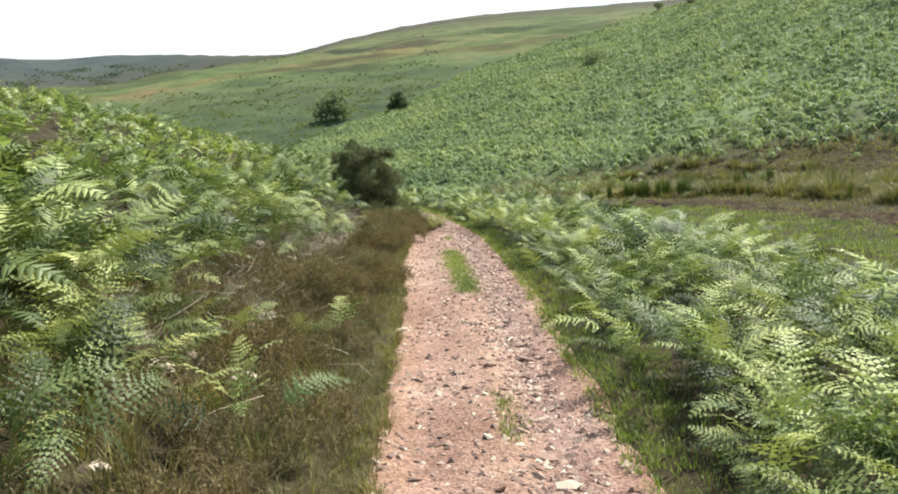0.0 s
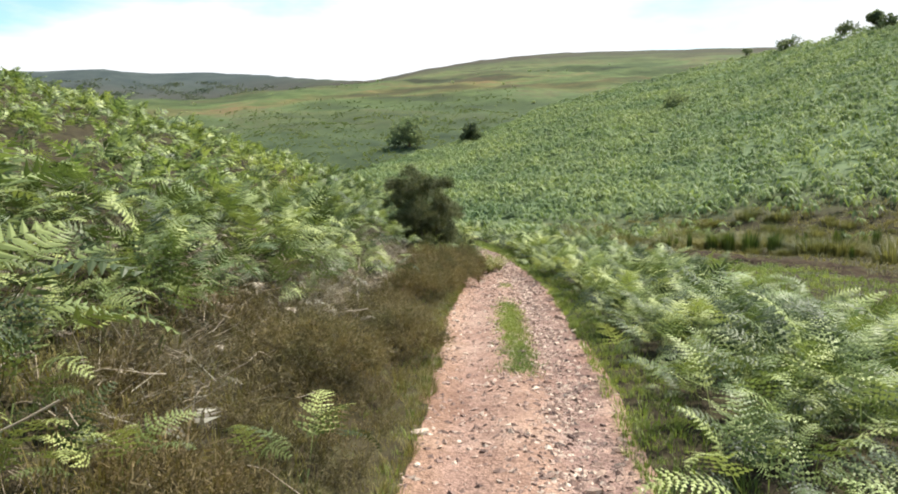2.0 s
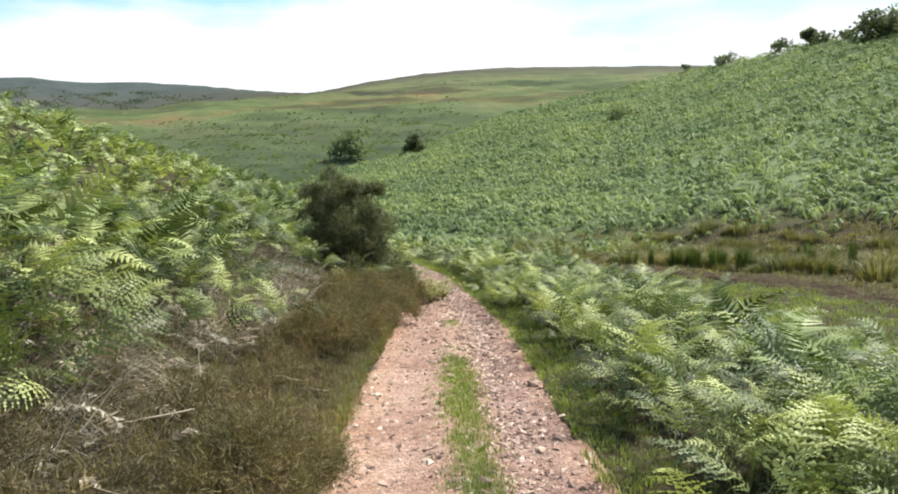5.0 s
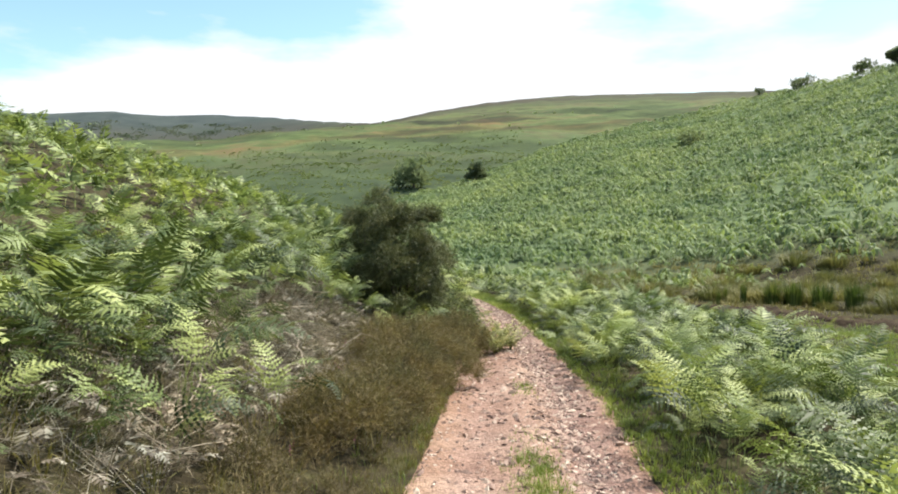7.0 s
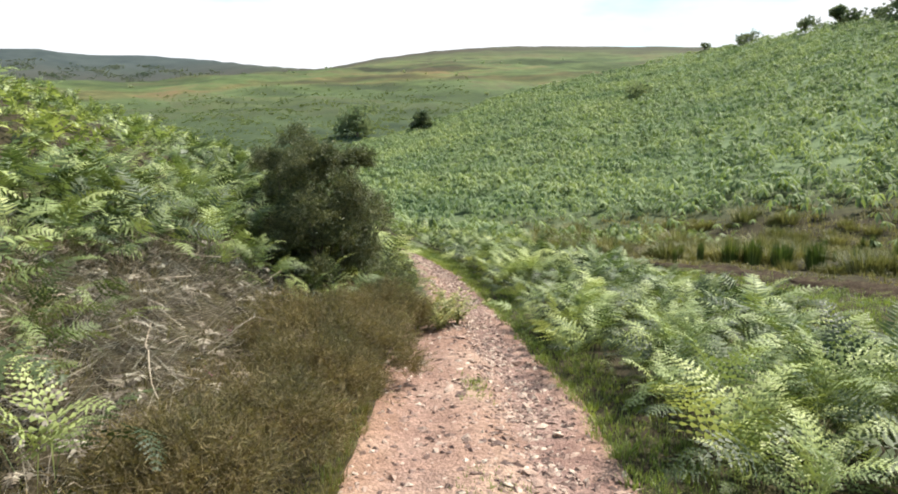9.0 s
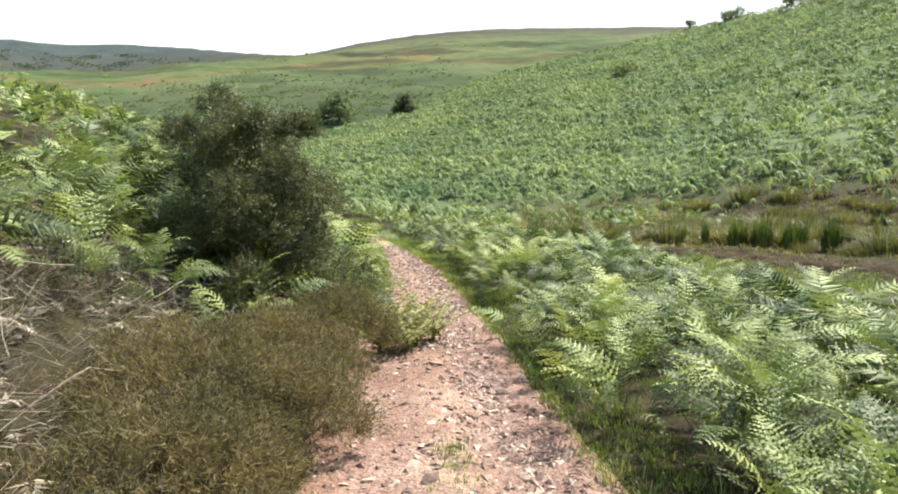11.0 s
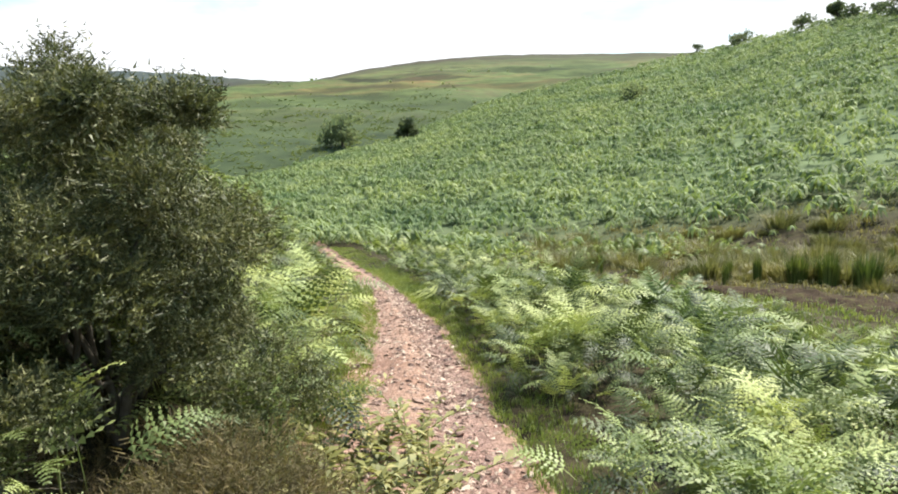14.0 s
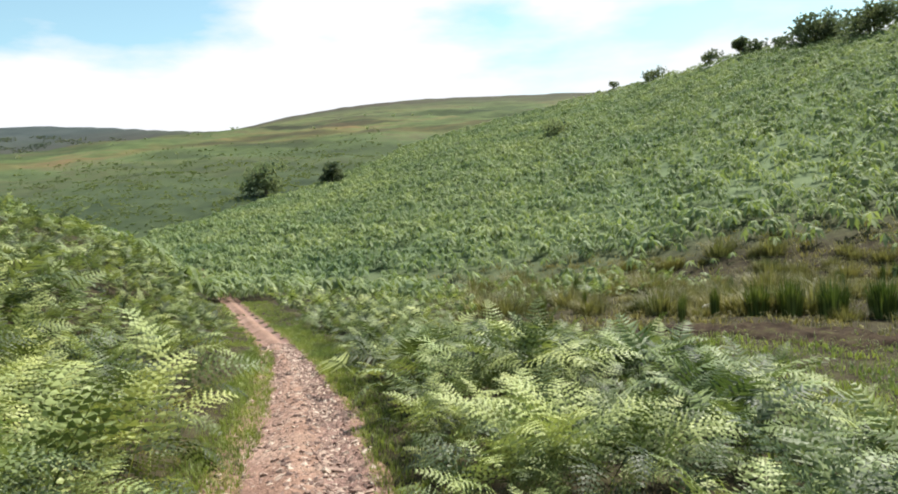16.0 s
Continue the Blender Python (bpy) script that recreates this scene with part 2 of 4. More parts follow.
def stone_material():
    k = Nodes("path_stone")
    geo = k.n.new("ShaderNodeNewGeometry")
    obj = k.n.new("ShaderNodeObjectInfo").outputs["Random"]
    add = k.n.new("ShaderNodeMath")
    k.link(geo.outputs["Random Per Island"], add.inputs[0])
    k.link(obj, add.inputs[1])
    fr = k.n.new("ShaderNodeMath")
    fr.operation = "FRACT"
    k.link(add.outputs[0], fr.inputs[0])
    base = k.ramp(fr.outputs[0], (0.0, (0.13, 0.09, 0.08)), (0.3, (0.24, 0.16, 0.135)), (0.7, (0.38, 0.275, 0.225)), (1.0, (0.60, 0.50, 0.42)))
    n = k.noise(40, 5, 0.65)
    k.bump(n, 0.4, 0.01)
    return k.done(k.mix(1.0, base, k.ramp(n, (0.3, (0.75, 0.72, 0.7)), (0.7, (1.1, 1.08, 1.05))), "MULTIPLY"), 0.85, 0.25)


STONE = stone_material()


def mud_material():
    k = Nodes("peat_mud")
    n = k.noise(2.6, 7, 0.7)
    k.bump(n, 0.8, 0.12)
    return k.done(k.ramp(n, (0.35, (0.022, 0.015, 0.010)), (0.55, (0.058, 0.042, 0.028)), (0.68, (0.085, 0.085, 0.034))), 0.95, 0.05)


MUD = mud_material()

# ---- the lie of the land ----
OX, OY = -0.3, 9.2


def line(v, xs, ys):
    return np.interp(v, xs, ys)


def path_mid(y):
    return line(y, (-40, 3.5, 9, 12.5, 16, 19, 20.5, 22, 25, 28, 31, 35, 51, 70, 120), (0.4, 0.1, 0.0, -0.17, -0.27, -0.56, -0.72, -0.77, -1.1, -1.62, -2.25, -3.4, -7.8, -14, -42))


def path_half(y):
    return line(y, (0, 3, 6, 9, 12.5, 15, 19, 20.5, 22, 25, 28, 31, 50), (0.74, 0.74, 0.8, 0.88, 0.95, 0.92, 0.86, 0.84, 0.72, 0.62, 0.5, 0.4, 0.4))


def path_z(y):
    return -0.05 - 0.0306 * y


def smooth(a, b, v):
    t = np.clip((v - a) / (b - a), 0, 1)
    return t * t * (3 - 2 * t)


def wave(x, y, s, seed):
    """Cheap soft noise of size s, -1 to 1."""
    a, b = x / s, y / s
    return (np.sin(a * 2.1 + seed) * np.cos(b * 1.7 + seed * 1.3) + np.sin((a + b) * 1.37 + seed * 2.1) * np.cos((a - b) * 2.3 + seed * 0.7)
            + 0.5 * np.sin(a * 4.3 + b * 3.1 + seed * 3.0)) / 2.5


def land(x, y, cover=False):
    """Height of the ground; with cover, also where the moor across the valley shows."""
    x, y = np.asarray(x, float), np.asarray(y, float)
    zp = path_z(np.clip(y, -60, 60)) - np.clip(y - 60, 0, 120) * 0.02
    mid, half = path_mid(y), path_half(y)
    u = mid - half - x                      # metres up the bank
    w = x - mid - half                      # metres to the stream side
    # spur on the bank side
    g = line(y, (-200, 25, 60, 100, 140), (0.34, 0.34, 0.24, 0.12, 0.0))
    rise = np.clip(u - 0.25, 0, None)
    bank = g * np.minimum(rise, 25 + (rise - 25) * 0.12) + 0.10 * smooth(0.1, 0.6, u) + 0.22 * smooth(0.9, 2.2, u)
    bank = bank + 1.0 * smooth(15, 38, y) * (1 - smooth(66, 100, y)) * smooth(0.7, 3.6, u) * (1 - 0.6 * smooth(6, 16, u)) + 0.08 * smooth(4, 12, u)
    # stream side: short verge, then down to the bog
    bog = zp * 0.35 - 1.15
    drop = smooth(0.9, 7.0, w)
    low = zp + (np.minimum(bog, zp - 0.5) - zp) * drop
    z = np.where(u > 0, zp + bank, low)
    z = z + np.where((u < 0) & (w < 0), 0.025 * np.cos(np.clip((x - mid) / half, -1, 1) * 6.3) - 0.02, 0)
    away = smooth(0.2, 2.5, np.maximum(u, w))
    z = z + away * (0.10 * wave(x, y, 2.3, 1.0) + 0.05 * wave(x, y, 0.8, 2.0))
    # polar layers round the valley
    dx, dy = x - OX, y - OY
    r, phi = np.hypot(dx, dy), np.degrees(np.arctan2(dx, dy))
    toe = line(phi, (-60, -14, 0, 10, 15, 21, 30, 40, 60, 90, 150, 180), (60, 52, 47, 44, 41, 36, 35, 36, 31, 24, 22, 22))
    top_r = line(phi, (-60, -14.7, -9.6, -3.9, 1.6, 6.1, 14.6, 18.6, 26, 37, 60, 90, 180), (80, 105, 120, 140, 150, 156, 172, 183, 150, 118, 95, 85, 85))
    top_e = line(phi, (-60, -20, -14.7, -9.6, -3.9, 1.6, 6.1, 10.4, 14.6, 18.6, 26, 37, 60, 180), (-6, -0.8, 1.1, 2.4, 3.9, 6.2, 7.3, 8.1, 8.9, 9.6, 10.85, 11.4, 13, 13))
    top_z = 0.65 + top_r * np.tan(np.radians(top_e))
    v = (r - toe) / (top_r - toe)
    z_toe = -1.8 - 0.012 * np.clip(r - 40, 0, 100)
    hill = z_toe + (top_z - z_toe) * np.where(v < 1, np.clip(v, 0, 1) ** 1.04, 1) - np.clip(v - 1, 0, None) * (top_r - toe) * 0.32
    hill = hill + smooth(0.03, 0.2, v) * (0.35 * wave(x, y, 9, 3.0) + 0.16 * wave(x, y, 3.4, 4.0))
    side = smooth(-40, -16, phi) * (1 - smooth(165, 178, phi))
    z = np.where((v > 0) & (side > 0), np.maximum(z, hill * side - 40 * (1 - side)), z)
    z = np.where((v > 0.0) & (v < 0.12) & (side == 1) & (w > 3), np.maximum(z * (1 - smooth(0, 0.1, v)) + hill * smooth(0, 0.1, v), hill), z)
    # moor across the valley, and the long ridge behind it
    mid_e = line(phi, (-180, -29.5, -24.9, -20.8, -16.5, -12.1, -7.6, -0.7, 6, 40, 180), (5.7, 6.2, 6.4, 7.1, 7.6, 7.9, 8.2, 8.7, 8.6, 8, 6))
    sky_e = line(phi, (-180, -36, -31.7, -28.8, -24.5, -20.8, -16.5, -12.1, -7.6, -3, 1.5, 6, 14.6, 19, 40, 180), (7.2, 8.15, 8.65, 8.45, 8.75, 8.75, 8.55, 8.42, 9.0, 9.75, 10.12, 10.2, 9.88, 9.6, 8, 7))
    sky_r = line(phi, (-180, -24, -6, 180), (1250, 1250, 760, 760))
    z_mid, z_sky = 1.3 + 430 * np.tan(np.radians(mid_e)), 1.3 + sky_r * np.tan(np.radians(sky_e))
    foot = -7.0 + 0 * r
    m1 = smooth(135, 200, r) * 0.10 + np.clip((r - 150) / 280, 0, 1) * 0.90
    far = foot + (z_mid - foot) * m1
    climb = (z_sky - z_mid) / (sky_r - 430)
    q = np.clip((r - 430) / (sky_r - 430), 0, 1)
    over = 45 * np.logaddexp(0, (r - sky_r) / 45)
    dip = 40 * smooth(7, 20, -phi)
    far = far + climb * np.clip(r - 430, 0, None) - dip * np.sin(np.pi * q) - (over * (climb + 0.1) - 12 * (climb + 0.1) * smooth(300, 600, r))
    far = far + smooth(170, 260, r) * (1.6 * wave(x, y, 26, 5.0) + 0.7 * wave(x, y, 9, 6.0)) * (1 - 0.6 * smooth(400, 700, r))
    keep = smooth(125, 150, r)
    near_z = z - 30 * smooth(140, 260, r) * (v > 1.0)
    far_z = far * keep - 30 * (1 - keep)
    moor = (r > 125) & ((far_z > near_z) | (v > 1.0))
    z = np.where(r > 125, np.maximum(near_z, far_z), z)
    return (z, moor) if cover else z


def soft_axis(lo, hi, step, reach, ratio):
    """Even steps between lo and hi, then ever wider ones out to reach."""
    mid = list(np.arange(lo, hi + 1e-6, step))
    up, d = [hi], step
    while up[-1] < reach:
        d *= ratio
        up.append(up[-1] + min(d, 32))
    dn, d = [lo], step
    while dn[-1] > -reach:
        d *= ratio
        dn.append(dn[-1] - min(d, 32))
    return np.array(dn[:0:-1] + mid + up[1:])


def make_mesh(name, verts, faces, mats, mat_index=None, flat=False):
    """A mesh from arrays of verts and of equal-sided faces."""
    verts, faces = np.asarray(verts, np.float32), np.asarray(faces, np.int32)
    me = bpy.data.meshes.new(name)
    n, k = faces.shape
    me.vertices.add(len(verts))
    me.vertices.foreach_set("co", verts.ravel())
    me.loops.add(n * k)
    me.loops.foreach_set("vertex_index", faces.ravel())
    me.polygons.add(n)
    me.polygons.foreach_set("loop_start", np.arange(0, n * k, k, dtype=np.int32))
    me.polygons.foreach_set("loop_total", np.full(n, k, dtype=np.int32))
    me.polygons.foreach_set("use_smooth", np.full(n, not flat, dtype=bool))
    for m in mats:
        me.materials.append(m)
    if mat_index is not None:
        me.polygons.foreach_set("material_index", np.asarray(mat_index, np.int32))
    me.update()
    me.validate()
    return me


def grid_faces(nx, ny):
    i, j = np.meshgrid(np.arange(nx - 1), np.arange(ny - 1), indexing="ij")
    a = (i * ny + j).ravel()
    return np.stack([a, a + ny, a + ny + 1, a + 1], 1)


def part(name, bm, material, parent, label=""):
    me = bpy.data.meshes.new(name)
    bm.to_mesh(me)
    bm.free()
    me.materials.append(material)
    ob = new(name, me)
    ob.parent = parent
    return tagged(ob, label)


# ground: one sheet out to the skyline
gx, gy = soft_axis(-9, 10, 0.36, 2400, 1.055), soft_axis(-4, 40, 0.36, 2400, 1.042)
X, Y = np.meshgrid(gx, gy, indexing="ij")
Z, MOOR = land(X, Y, True)
under = (np.abs(X - path_mid(Y)) < path_half(Y) - 0.12) & (Y > -7) & (Y < 70)
Z = Z - under * 0.06
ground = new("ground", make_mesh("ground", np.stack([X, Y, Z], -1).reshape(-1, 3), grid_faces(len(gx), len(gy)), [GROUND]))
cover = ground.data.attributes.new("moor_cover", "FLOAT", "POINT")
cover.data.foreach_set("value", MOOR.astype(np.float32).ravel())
tagged(ground, "rolling moorland ground of turf, litter and bracken hillsides", "ground", kind="structure")

# path: worn double track of reddish earth
py, pu = np.arange(-8, 68, 0.08), np.linspace(-1, 1, 41)
PY, PU = np.meshgrid(py, pu, indexing="ij")
edge = 1 + 0.04 * wave(PU * 3, PY, 0.9, 7.0) + 0.025 * wave(PU * 3, PY, 0.27, 8.0)
PX = path_mid(PY) + PU * path_half(PY) * edge
PZ = land(PX, PY) + 0.012 - 0.05 * np.abs(PU) ** 8 + 0.008 * wave(PX, PY, 0.42, 9.0) + 0.004 * wave(PX, PY, 0.13, 10.0)
path = new("path", make_mesh("path", np.stack([PX, PY, PZ], -1).reshape(-1, 3), grid_faces(len(py), len(pu)), [PATH_EARTH]))
lane = path.data.attributes.new("across", "FLOAT", "POINT")
lane.data.foreach_set("value", (PU * 0.5 + 0.5 - 0.15).astype(np.float32).ravel())
tagged(path, "reddish stony earth footpath, worn bare between the ferns", "path", kind="structure")

# ---- plant shapes ----
rng = np.random.default_rng(5)


def frond_shape(pinnae, teeth, seed, arch=1.0, wide=0.40, bare=0.40):
    """A bracken frond 1 m long along its stalk: it rises, then arches towards +y; pinnae in pairs, each cut into pinnules."""
    r = np.random.default_rng(seed)
    n = 24
    s = np.linspace(0, 1, n)
    ang = np.radians(82 - arch * 92 * np.clip((s - bare + 0.1) / (1.1 - bare), 0, 1) ** (1.3 if bare < 0.45 else 0.85) + r.normal(0, 2))
    step = 1 / (n - 1)
    cy = np.concatenate([[0], np.cumsum(np.cos(ang[:-1]) * step)])
    cz = np.concatenate([[0], np.cumsum(np.sin(ang[:-1]) * step)])
    cx = 0.05 * np.sin(s * 3 + r.uniform(0, 6)) * s

    def at(q):
        return np.array([np.interp(q, s, cx), np.interp(q, s, cy), np.interp(q, s, cz)])
    v, f = [], []

    def tri(a, b, c):
        k = len(v)
        v.extend((a, b, c))
        f.append((k, k + 1, k + 2))
    # stalk: a thin blade that joins every pair of pinnae
    qs = [0, 0.2] + [bare + (0.99 - bare) * ((i + 0.5) / pinnae) ** 0.9 for i in range(pinnae)]
    for q0, q1 in zip(qs[:-1], qs[1:]):
        a, b = at(q0), at(q1)
        w = 0.007 * (1.1 - q1)
        tri(a, b, b + (w, 0, 0))
        tri(a, b - (w, 0, 0), b)
    for i in range(pinnae):
        p = ((i + 0.5) / pinnae) ** 0.9
        q = bare + (0.99 - bare) * p
        base, ahead = at(q), at(min(q + 0.03, 1)) - at(max(q - 0.03, 0))
        ahead /= np.linalg.norm(ahead) + 1e-9
        up = np.cross((1, 0, 0), ahead)
        length = wide * (1 - p) ** 0.8 * (0.9 if i == 0 else 1.0) + 0.015
        for side in (-1, 1):
            ln = length * r.uniform(0.8, 1.12)
            fwd = 0.25 + 0.35 * p + r.normal(0, 0.10)
            d = np.array((side, 0, 0)) + ahead * fwd + up * (0.14 + r.normal(0, 0.14))
            d /= np.linalg.norm(d)
            across = np.cross(up, d)
            across /= np.linalg.norm(across)
            thick = 0.47 * (0.99 - bare) / pinnae * (1 - 0.3 * p)
            droop, hook = r.uniform(0.12, 0.38), r.uniform(0.0, 0.2)

            def rib(t):
                return base + d * ln * t + ahead * ln * hook * t * t - up * ln * droop * t * t
            if not teeth:
                m, tip = rib(0.12), rib(1.0)
                tri(m + across * thick * 1.25, tip, m - across * thick * 1.25)
                continue
            if teeth == 1:
                m, tip = rib(0.15), rib(1.0)
                for sd in (-1, 1):
                    tri(base, m + across * sd * thick * 0.9 - up * thick * 0.4, tip)
                continue
            for j in range(teeth):
                t0, t1 = j / teeth, (j + 1) / teeth
                w = thick * 1.15 * (1 - t0) ** 0.9
                for sd in (-1, 1):
                    e = rib(t0 * 0.45 + t1 * 0.55) + across * sd * w * r.uniform(0.85, 1.15) + d * w * 0.6 - up * w * r.uniform(0.0, 0.45)
                    tri(rib(t0), rib(t1), e)
    at_, where = np.unique(np.round(np.array(v), 5), axis=0, return_inverse=True)
    return at_, where.reshape(-1)[np.array(f)]


def blade_tuft(count, seed, height=1.0, spread=0.5, width=0.02, droop=0.5, radius=0.1, segs=2):
    """A tuft of tapering blades that lean outwards."""
    r = np.random.default_rng(seed)
    v, f = [], []
    for _ in range(count):
        a = r.uniform(0, 2 * math.pi)
        o = np.array((math.cos(a), math.sin(a), 0))
        sd = np.array((-o[1], o[0], 0))
        b = o * radius * math.sqrt(r.uniform(0, 1))
        h, sp, w = height * r.uniform(0.55, 1.0), spread * r.uniform(0.1, 1.0), width * r.uniform(0.7, 1.2)
        pts = [b]
        for k in range(1, segs + 1):
            t = k / segs
            pts.append(b + o * sp * h * t ** 1.5 + np.array((0, 0, h * (t - droop * sp * t ** 3))))
        k0 = len(v)
        for k, p in enumerate(pts[:-1]):
            ww = w * (1 - k / segs) ** 0.8
            v.extend((p - sd * ww, p + sd * ww))
        v.append(pts[-1])
        for k in range(segs - 1):
            q = k0 + 2 * k
            f.append((q, q + 1, q + 2))
            f.append((q + 1, q + 3, q + 2))
        q = k0 + 2 * (segs - 1)
        f.append((q, q + 1, q + 2))
    return np.array(v), np.array(f)


def sprig_shape(seed, twigs=7, leaves=9, leaf=0.05, wide=0.016, spread=0.8):
    """A bushy sprig: short twigs that fan upwards, set with small narrow leaves or spines."""
    r = np.random.default_rng(seed)
    v, f = [], []
    for _ in range(twigs):
        a, e = r.uniform(0, 6.283), r.uniform(0.35, 1.0)
        d = np.array((math.cos(a) * spread * (1 - e * 0.6), math.sin(a) * spread * (1 - e * 0.6), e))
        d /= np.linalg.norm(d)
        ln = r.uniform(0.6, 1.0)
        for j in range(leaves):
            t = (j + 0.6) / leaves
            b = d * ln * t
            n = r.normal(0, 1, 3)
            n = n / np.linalg.norm(n) + d * 0.9
            n /= np.linalg.norm(n)
            sd = np.cross(n, r.normal(0, 1, 3))
            sd /= np.linalg.norm(sd) + 1e-9
            k = len(v)
            v.extend((b - sd * wide, b + sd * wide, b + n * leaf * r.uniform(0.8, 1.6)))
            f.append((k, k + 1, k + 2))
    return np.array(v), np.array(f)


def turned(yaw, tip, size, roll=None):
    """N matrices: size, then roll about y, then tip about x, then yaw about z."""
    c, s, ct, st = np.cos(yaw), np.sin(yaw), np.cos(tip), np.sin(tip)
    m = np.zeros((len(yaw), 3, 3))
    m[:, 0, 0], m[:, 0, 1], m[:, 0, 2] = c, -s * ct, s * st
    m[:, 1, 0], m[:, 1, 1], m[:, 1, 2] = s, c * ct, -c * st
    m[:, 2, 1], m[:, 2, 2] = st, ct
    if roll is not None:
        q = np.zeros_like(m)
        q[:, 0, 0], q[:, 0, 2], q[:, 1, 1], q[:, 2, 0], q[:, 2, 2] = np.cos(roll), np.sin(roll), 1, -np.sin(roll), np.cos(roll)
        m = m @ q
    return m * size[:, None, None]


def strew(shapes, places, mats, pick=None):
    """Copies of the shapes, joined into one array of verts and faces."""
    vs, fs, k = [], [], 0
    pick = np.arange(len(places)) % len(shapes) if pick is None else pick
    for i, (v, f) in enumerate(shapes):
        sel = np.nonzero(pick == i)[0]
        if not len(sel):
            continue
        w = np.einsum("nij,vj->nvi", mats[sel], v) + places[sel][:, None, :]
        vs.append(w.reshape(-1, 3))
        fs.append((f[None] + (np.arange(len(sel)) * len(v))[:, None, None]).reshape(-1, f.shape[1]) + k)
        k += len(sel) * len(v)
    return np.concatenate(vs), np.concatenate(fs)


def stuff(name, shapes, places, mats, material, label, category, kind="stuff"):
    v, f = strew(shapes, places, mats)
    ob = new(name, make_mesh(name, v, f, [material], flat=True))
    return tagged(ob, label, category, kind=kind)


def spots(n, x0, x1, y0, y1, keep):
    """Random places on the ground, where keep(x, y) gives the chance."""
    x, y = rng.uniform(x0, x1, n), rng.uniform(y0, y1, n)
    ok = rng.uniform(0, 1, n) < keep(x, y)
    x, y = x[ok], y[ok]
    return np.stack([x, y, land(x, y)], -1)


def bank_side(x, y):
    return path_mid(y) - path_half(y) - x


def stream_side(x, y):
    return x - path_mid(y) - path_half(y)


GORSE_AT = ((-2.4, 19.45, 0.8), (-2.85, 20.4, 0.7))


def fern_chance(x, y):
    """How thickly bracken stands."""
    u, w = bank_side(x, y), stream_side(x, y)
    edge = line(y, (0, 4, 7, 9, 11, 13, 16, 20, 23, 30, 45), (0.75, 0.8, 1.6, 1.2, 1.25, 1.1, 1.1, 0.08, 0.20, 0.5, 0.9)) + 0.35 * wave(x, y, 1.1, 11.0)
    left = smooth(edge, edge + 0.5, u)
    reach = line(y, (-5, 8, 18, 24, 28, 32, 36, 40, 46), (4.2, 4.0, 3.9, 4.5, 4.0, 2.6, 4.0, 11, 26)) + 0.5 * wave(x, y, 1.7, 12.0)
    inner = line(y, (-5, 3, 8, 12, 16, 20, 24, 30, 45), (0.26, 0.26, 0.28, 0.30, 0.18, 0.14, 0.20, 0.42, 0.7)) + 0.08 * wave(x, y, 0.9, 13.0)
    right = smooth(inner, inner + 0.2, w) * (1 - smooth(reach - 0.3, reach + 0.3, w))
    left = left * (1 - 0.96 * smooth(14.3, 15.2, y) * (1 - smooth(18.7, 19.1, y)) * (1 - smooth(1.8, 2.4, u)))
    out = np.where(u > 0, left, right)
    floor_ = 0.05 + 0.2 * (w > -0.1) * (1 - smooth(0.3, 0.6, w)) * smooth(2, 5, y)
    floor_ = np.maximum(floor_, 0.5 * ((u > 3) | ((u > 0) & (y > 19.5))))
    out = out * np.clip(0.62 + 1.15 * wave(x, y, 0.72, 21.0), floor_, 1)
    for ax, ay, ar in GORSE_AT:
        out = out * smooth(ar * 0.45, ar * 0.75, np.hypot(x - ax, y - ay))
    return out


FROND_HI = [frond_shape(14, 4, 20 + i, a, w, b) for i, (a, w, b) in enumerate(((0.95, 0.18, 0.46), (1.2, 0.16, 0.48), (0.75, 0.19, 0.44), (1.4, 0.17, 0.48), (1.05, 0.195, 0.42)))]
FROND_MED = [frond_shape(11, 1, 30 + i, a, w, 0.48) for i, (a, w) in enumerate(((0.9, 0.21), (1.2, 0.18), (0.7, 0.22), (1.4, 0.19)))]
FROND_MID = [frond_shape(9, 0, 40 + i, a, 0.22, 0.44) for i, a in enumerate((0.9, 1.2, 0.7))]


def clump_shape(frond, count, seed, lean=0.6):
    """Several fronds that lean outwards from one root, at uneven heights and twists."""
    r = np.random.default_rng(seed)
    yaw = np.arange(count) * 6.283 / count + r.uniform(-0.6, 0.6, count)
    m = turned(yaw, -r.uniform(-0.15, lean, count), r.uniform(0.5, 1.05, count), r.normal(0, 0.35, count))
    p = np.stack([r.normal(0, 0.09, count), r.normal(0, 0.09, count), np.zeros(count)], -1)
    return strew(frond, p, m)


